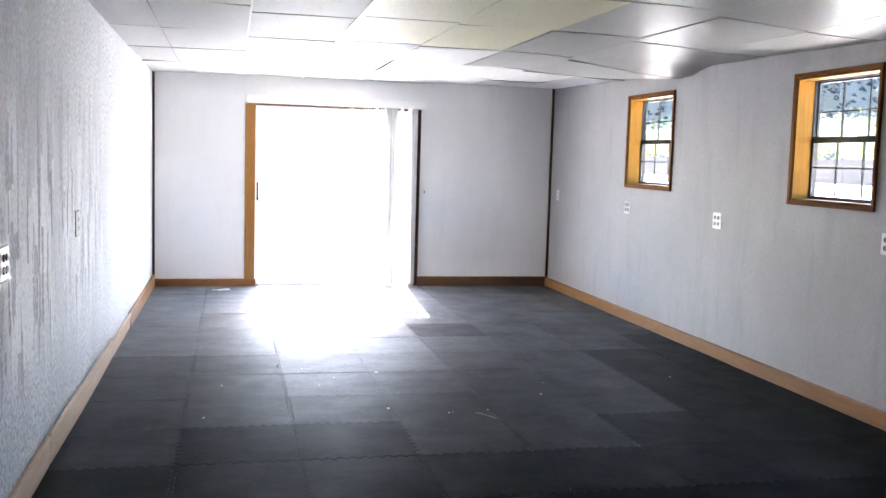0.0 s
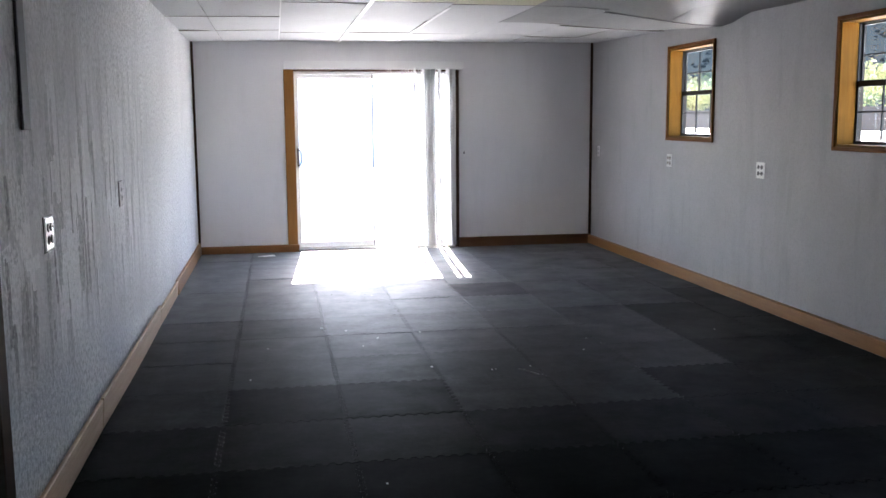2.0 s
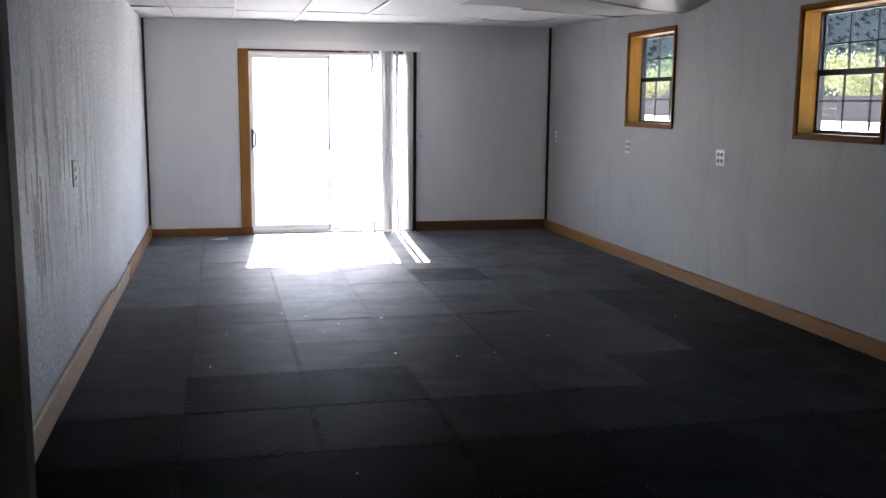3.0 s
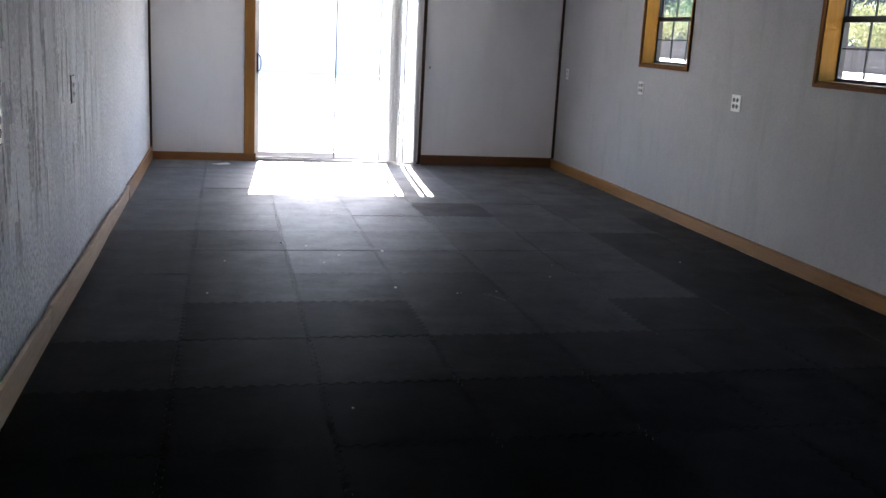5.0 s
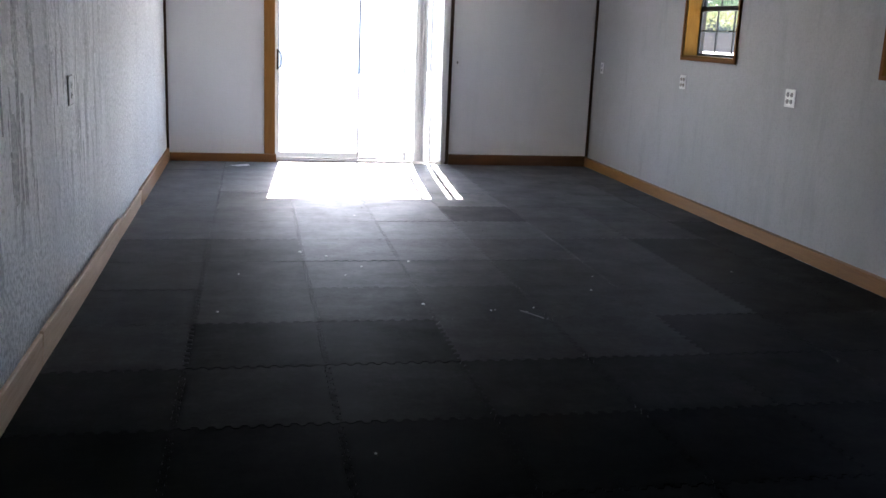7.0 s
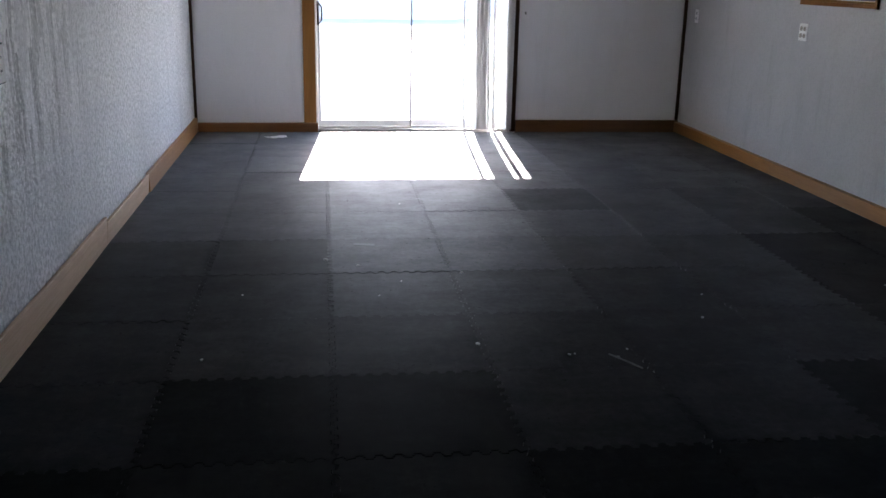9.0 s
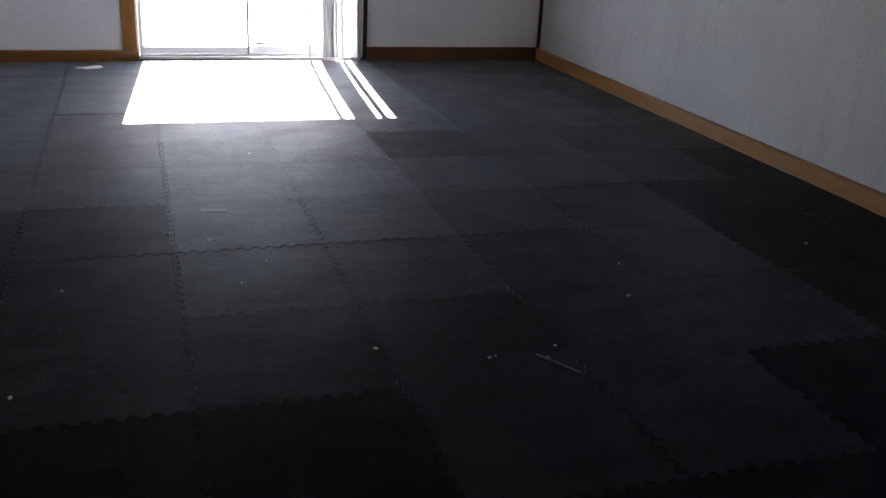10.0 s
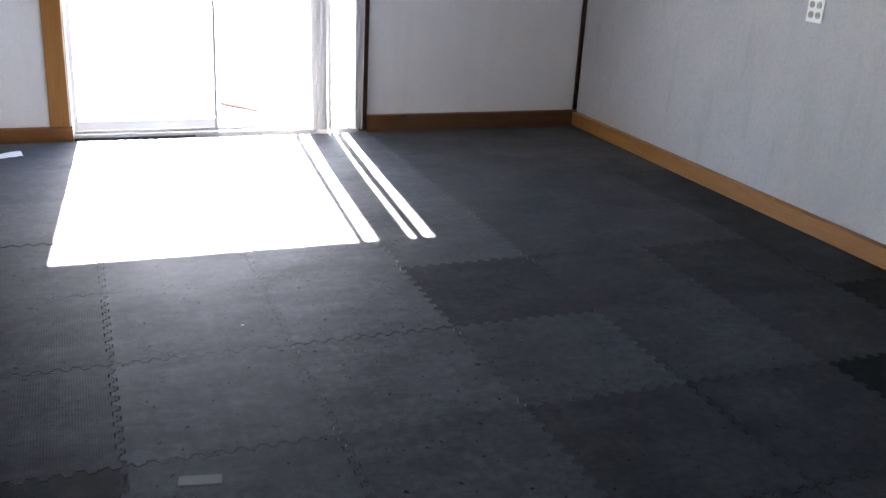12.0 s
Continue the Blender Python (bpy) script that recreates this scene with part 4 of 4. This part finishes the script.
for v in bm.verts:
    v.co = Vector((v.co.x * 0.17 * (1 + 0.4 * v.co.y), v.co.y * 0.11, 0.004 + 0.014 * abs(noise.noise(v.co * 5))))
bmesh.ops.solidify(bm, geom=bm.faces[:], thickness=0.0012)
paper = part("paper_scrap", bm, M_PAPER)
paper.matrix_basis = pose(0.755, 10.65, 0.0, 0, 0, 25)
tagged(paper, "crumpled scrap of white paper on the mats", "paper")
tape = part("tape_strip", box(-0.055, 0.055, -0.022, 0.022, 0.0018, 0.0026), M_TAPE)
tape.matrix_basis = pose(1.367, 7.183, 0, 0, 0, -10)
tagged(tape, "short strip of grey tape stuck to a mat", "tape")


# ---- interlocking floor mats ----
PX, PY, X0, Y0 = 0.592, 0.6085, -0.003, 1.216


def toothed(full, length):
    """The interlocking edge: ten square, slightly flared teeth along a side, none at the corners; pairs of run and offset."""
    out = [(0.0, 0.0)]
    for k in range(10):
        for f, h in ((0.07, 0.0), (0.03, 0.011), (0.47, 0.011), (0.43, 0.0), (0.57, 0.0), (0.53, -0.011), (0.97, -0.011), (0.93, 0.0)):
            if 0 < k < 9 or 0.2 < f < 0.8:
                out.append(((k + f) / 10 * full, h))
    out.append((full, 0.0))
    kept = [p for p in out if p[0] < length - 0.001]
    return kept + [(length, 0.0)]


def mat_mesh(wide, deep, cut):
    """One mat with toothed edges; cut names the sides (e, n) trimmed straight at a wall."""
    gap, drop = 0.0012, 0.016
    across, up = toothed(PX, wide), toothed(PY, deep)
    pts = [(p, h + gap) for p, h in across]
    pts += [(wide - gap + h, p) for p, h in up[1:]] if "e" not in cut else [(wide, deep)]
    pts += [(p, deep - gap + h) for p, h in across[-2::-1]] if "n" not in cut else [(0.0, deep)]
    pts += [(h + gap, p) for p, h in up[-2:0:-1]]
    bm = bmesh.new()
    cx, cy = wide / 2, deep / 2
    top = [bm.verts.new((cx + (x - cx) * 0.9980, cy + (y - cy) * 0.9980, 0.0)) for x, y in pts]
    rim = [bm.verts.new((x, y, -0.0016)) for x, y in pts]
    foot = [bm.verts.new((x, y, -drop)) for x, y in pts]
    bm.faces.new(top)
    for k in range(len(pts)):
        j = (k + 1) % len(pts)
        bm.faces.new([top[k], rim[k], rim[j], top[j]])
        bm.faces.new([rim[k], foot[k], foot[j], rim[j]])
    bmesh.ops.recalc_face_normals(bm, faces=bm.faces[:])
    return bm


floor_mats = tagged(thing("floor_mats", "black interlocking foam rubber mats, dusty and scuffed", "floor mats"), kind="structure")
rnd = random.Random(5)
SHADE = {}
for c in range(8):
    for k in range(5, 17):                       # light falloff painted by mat, brighter towards the sliding door, uneven at random
        painted_light = k - 5 - 1.6 * max(c - 4, 0) + rnd.uniform(-0.7, 0.7)
        SHADE[(c, k)] = M_MAT_LOW if painted_light < 1.2 and (k < 7 or c > 5) else M_MAT_SEMI if painted_light < 3.2 else M_MAT_EDGE if painted_light < 4.6 or c > 4 else M_MAT_MID
# brightest, most scuffed tone also paints the glare before the door
SHADE.update({(c, k): M_MAT_LIT for c in (2, 3) for k in range(10, 16)})
SHADE.update({(0, 15): M_MAT_MID, (4, 11): M_MAT_NEW, (4, 12): M_MAT_MID, (5, 11): M_MAT_EDGE, (5, 12): M_MAT_EDGE, (4, 10): M_MAT_MID, (2, 8): M_MAT_EDGE, (2, 9): M_MAT_MID, (3, 9): M_MAT_MID, (1, 13): M_MAT_LIT, (1, 11): M_MAT_RIB, (1, 10): M_MAT_RIB, (0, 10): M_MAT_RIB, (1, 9): M_MAT_SEMI, (0, 9): M_MAT_SEMI, (1, 8): M_MAT_SEMI, (0, 8): M_MAT_SEMI})
cache, rnd = {}, random.Random(12)
for i in range(8):
    for j in range(17):
        wide, deep = min(PX, W - 0.044 - (X0 + i * PX)), min(PY, L1 - 0.04 - (Y0 + j * PY))
        if deep < 0.05:
            continue
        cut = ("e" if wide < PX else "") + ("n" if deep < PY else "")
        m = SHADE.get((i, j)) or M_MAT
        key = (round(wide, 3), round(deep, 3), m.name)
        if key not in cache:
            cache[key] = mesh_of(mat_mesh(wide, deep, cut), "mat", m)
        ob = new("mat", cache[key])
        ob.parent = floor_mats
        ob.matrix_basis = pose(X0 + i * PX + rnd.uniform(-0.0006, 0.0006), Y0 + j * PY + rnd.uniform(-0.0006, 0.0006), rnd.uniform(-0.0008, 0.0008), rnd.uniform(-0.08, 0.08), rnd.uniform(-0.08, 0.08), rnd.uniform(-0.06, 0.06))
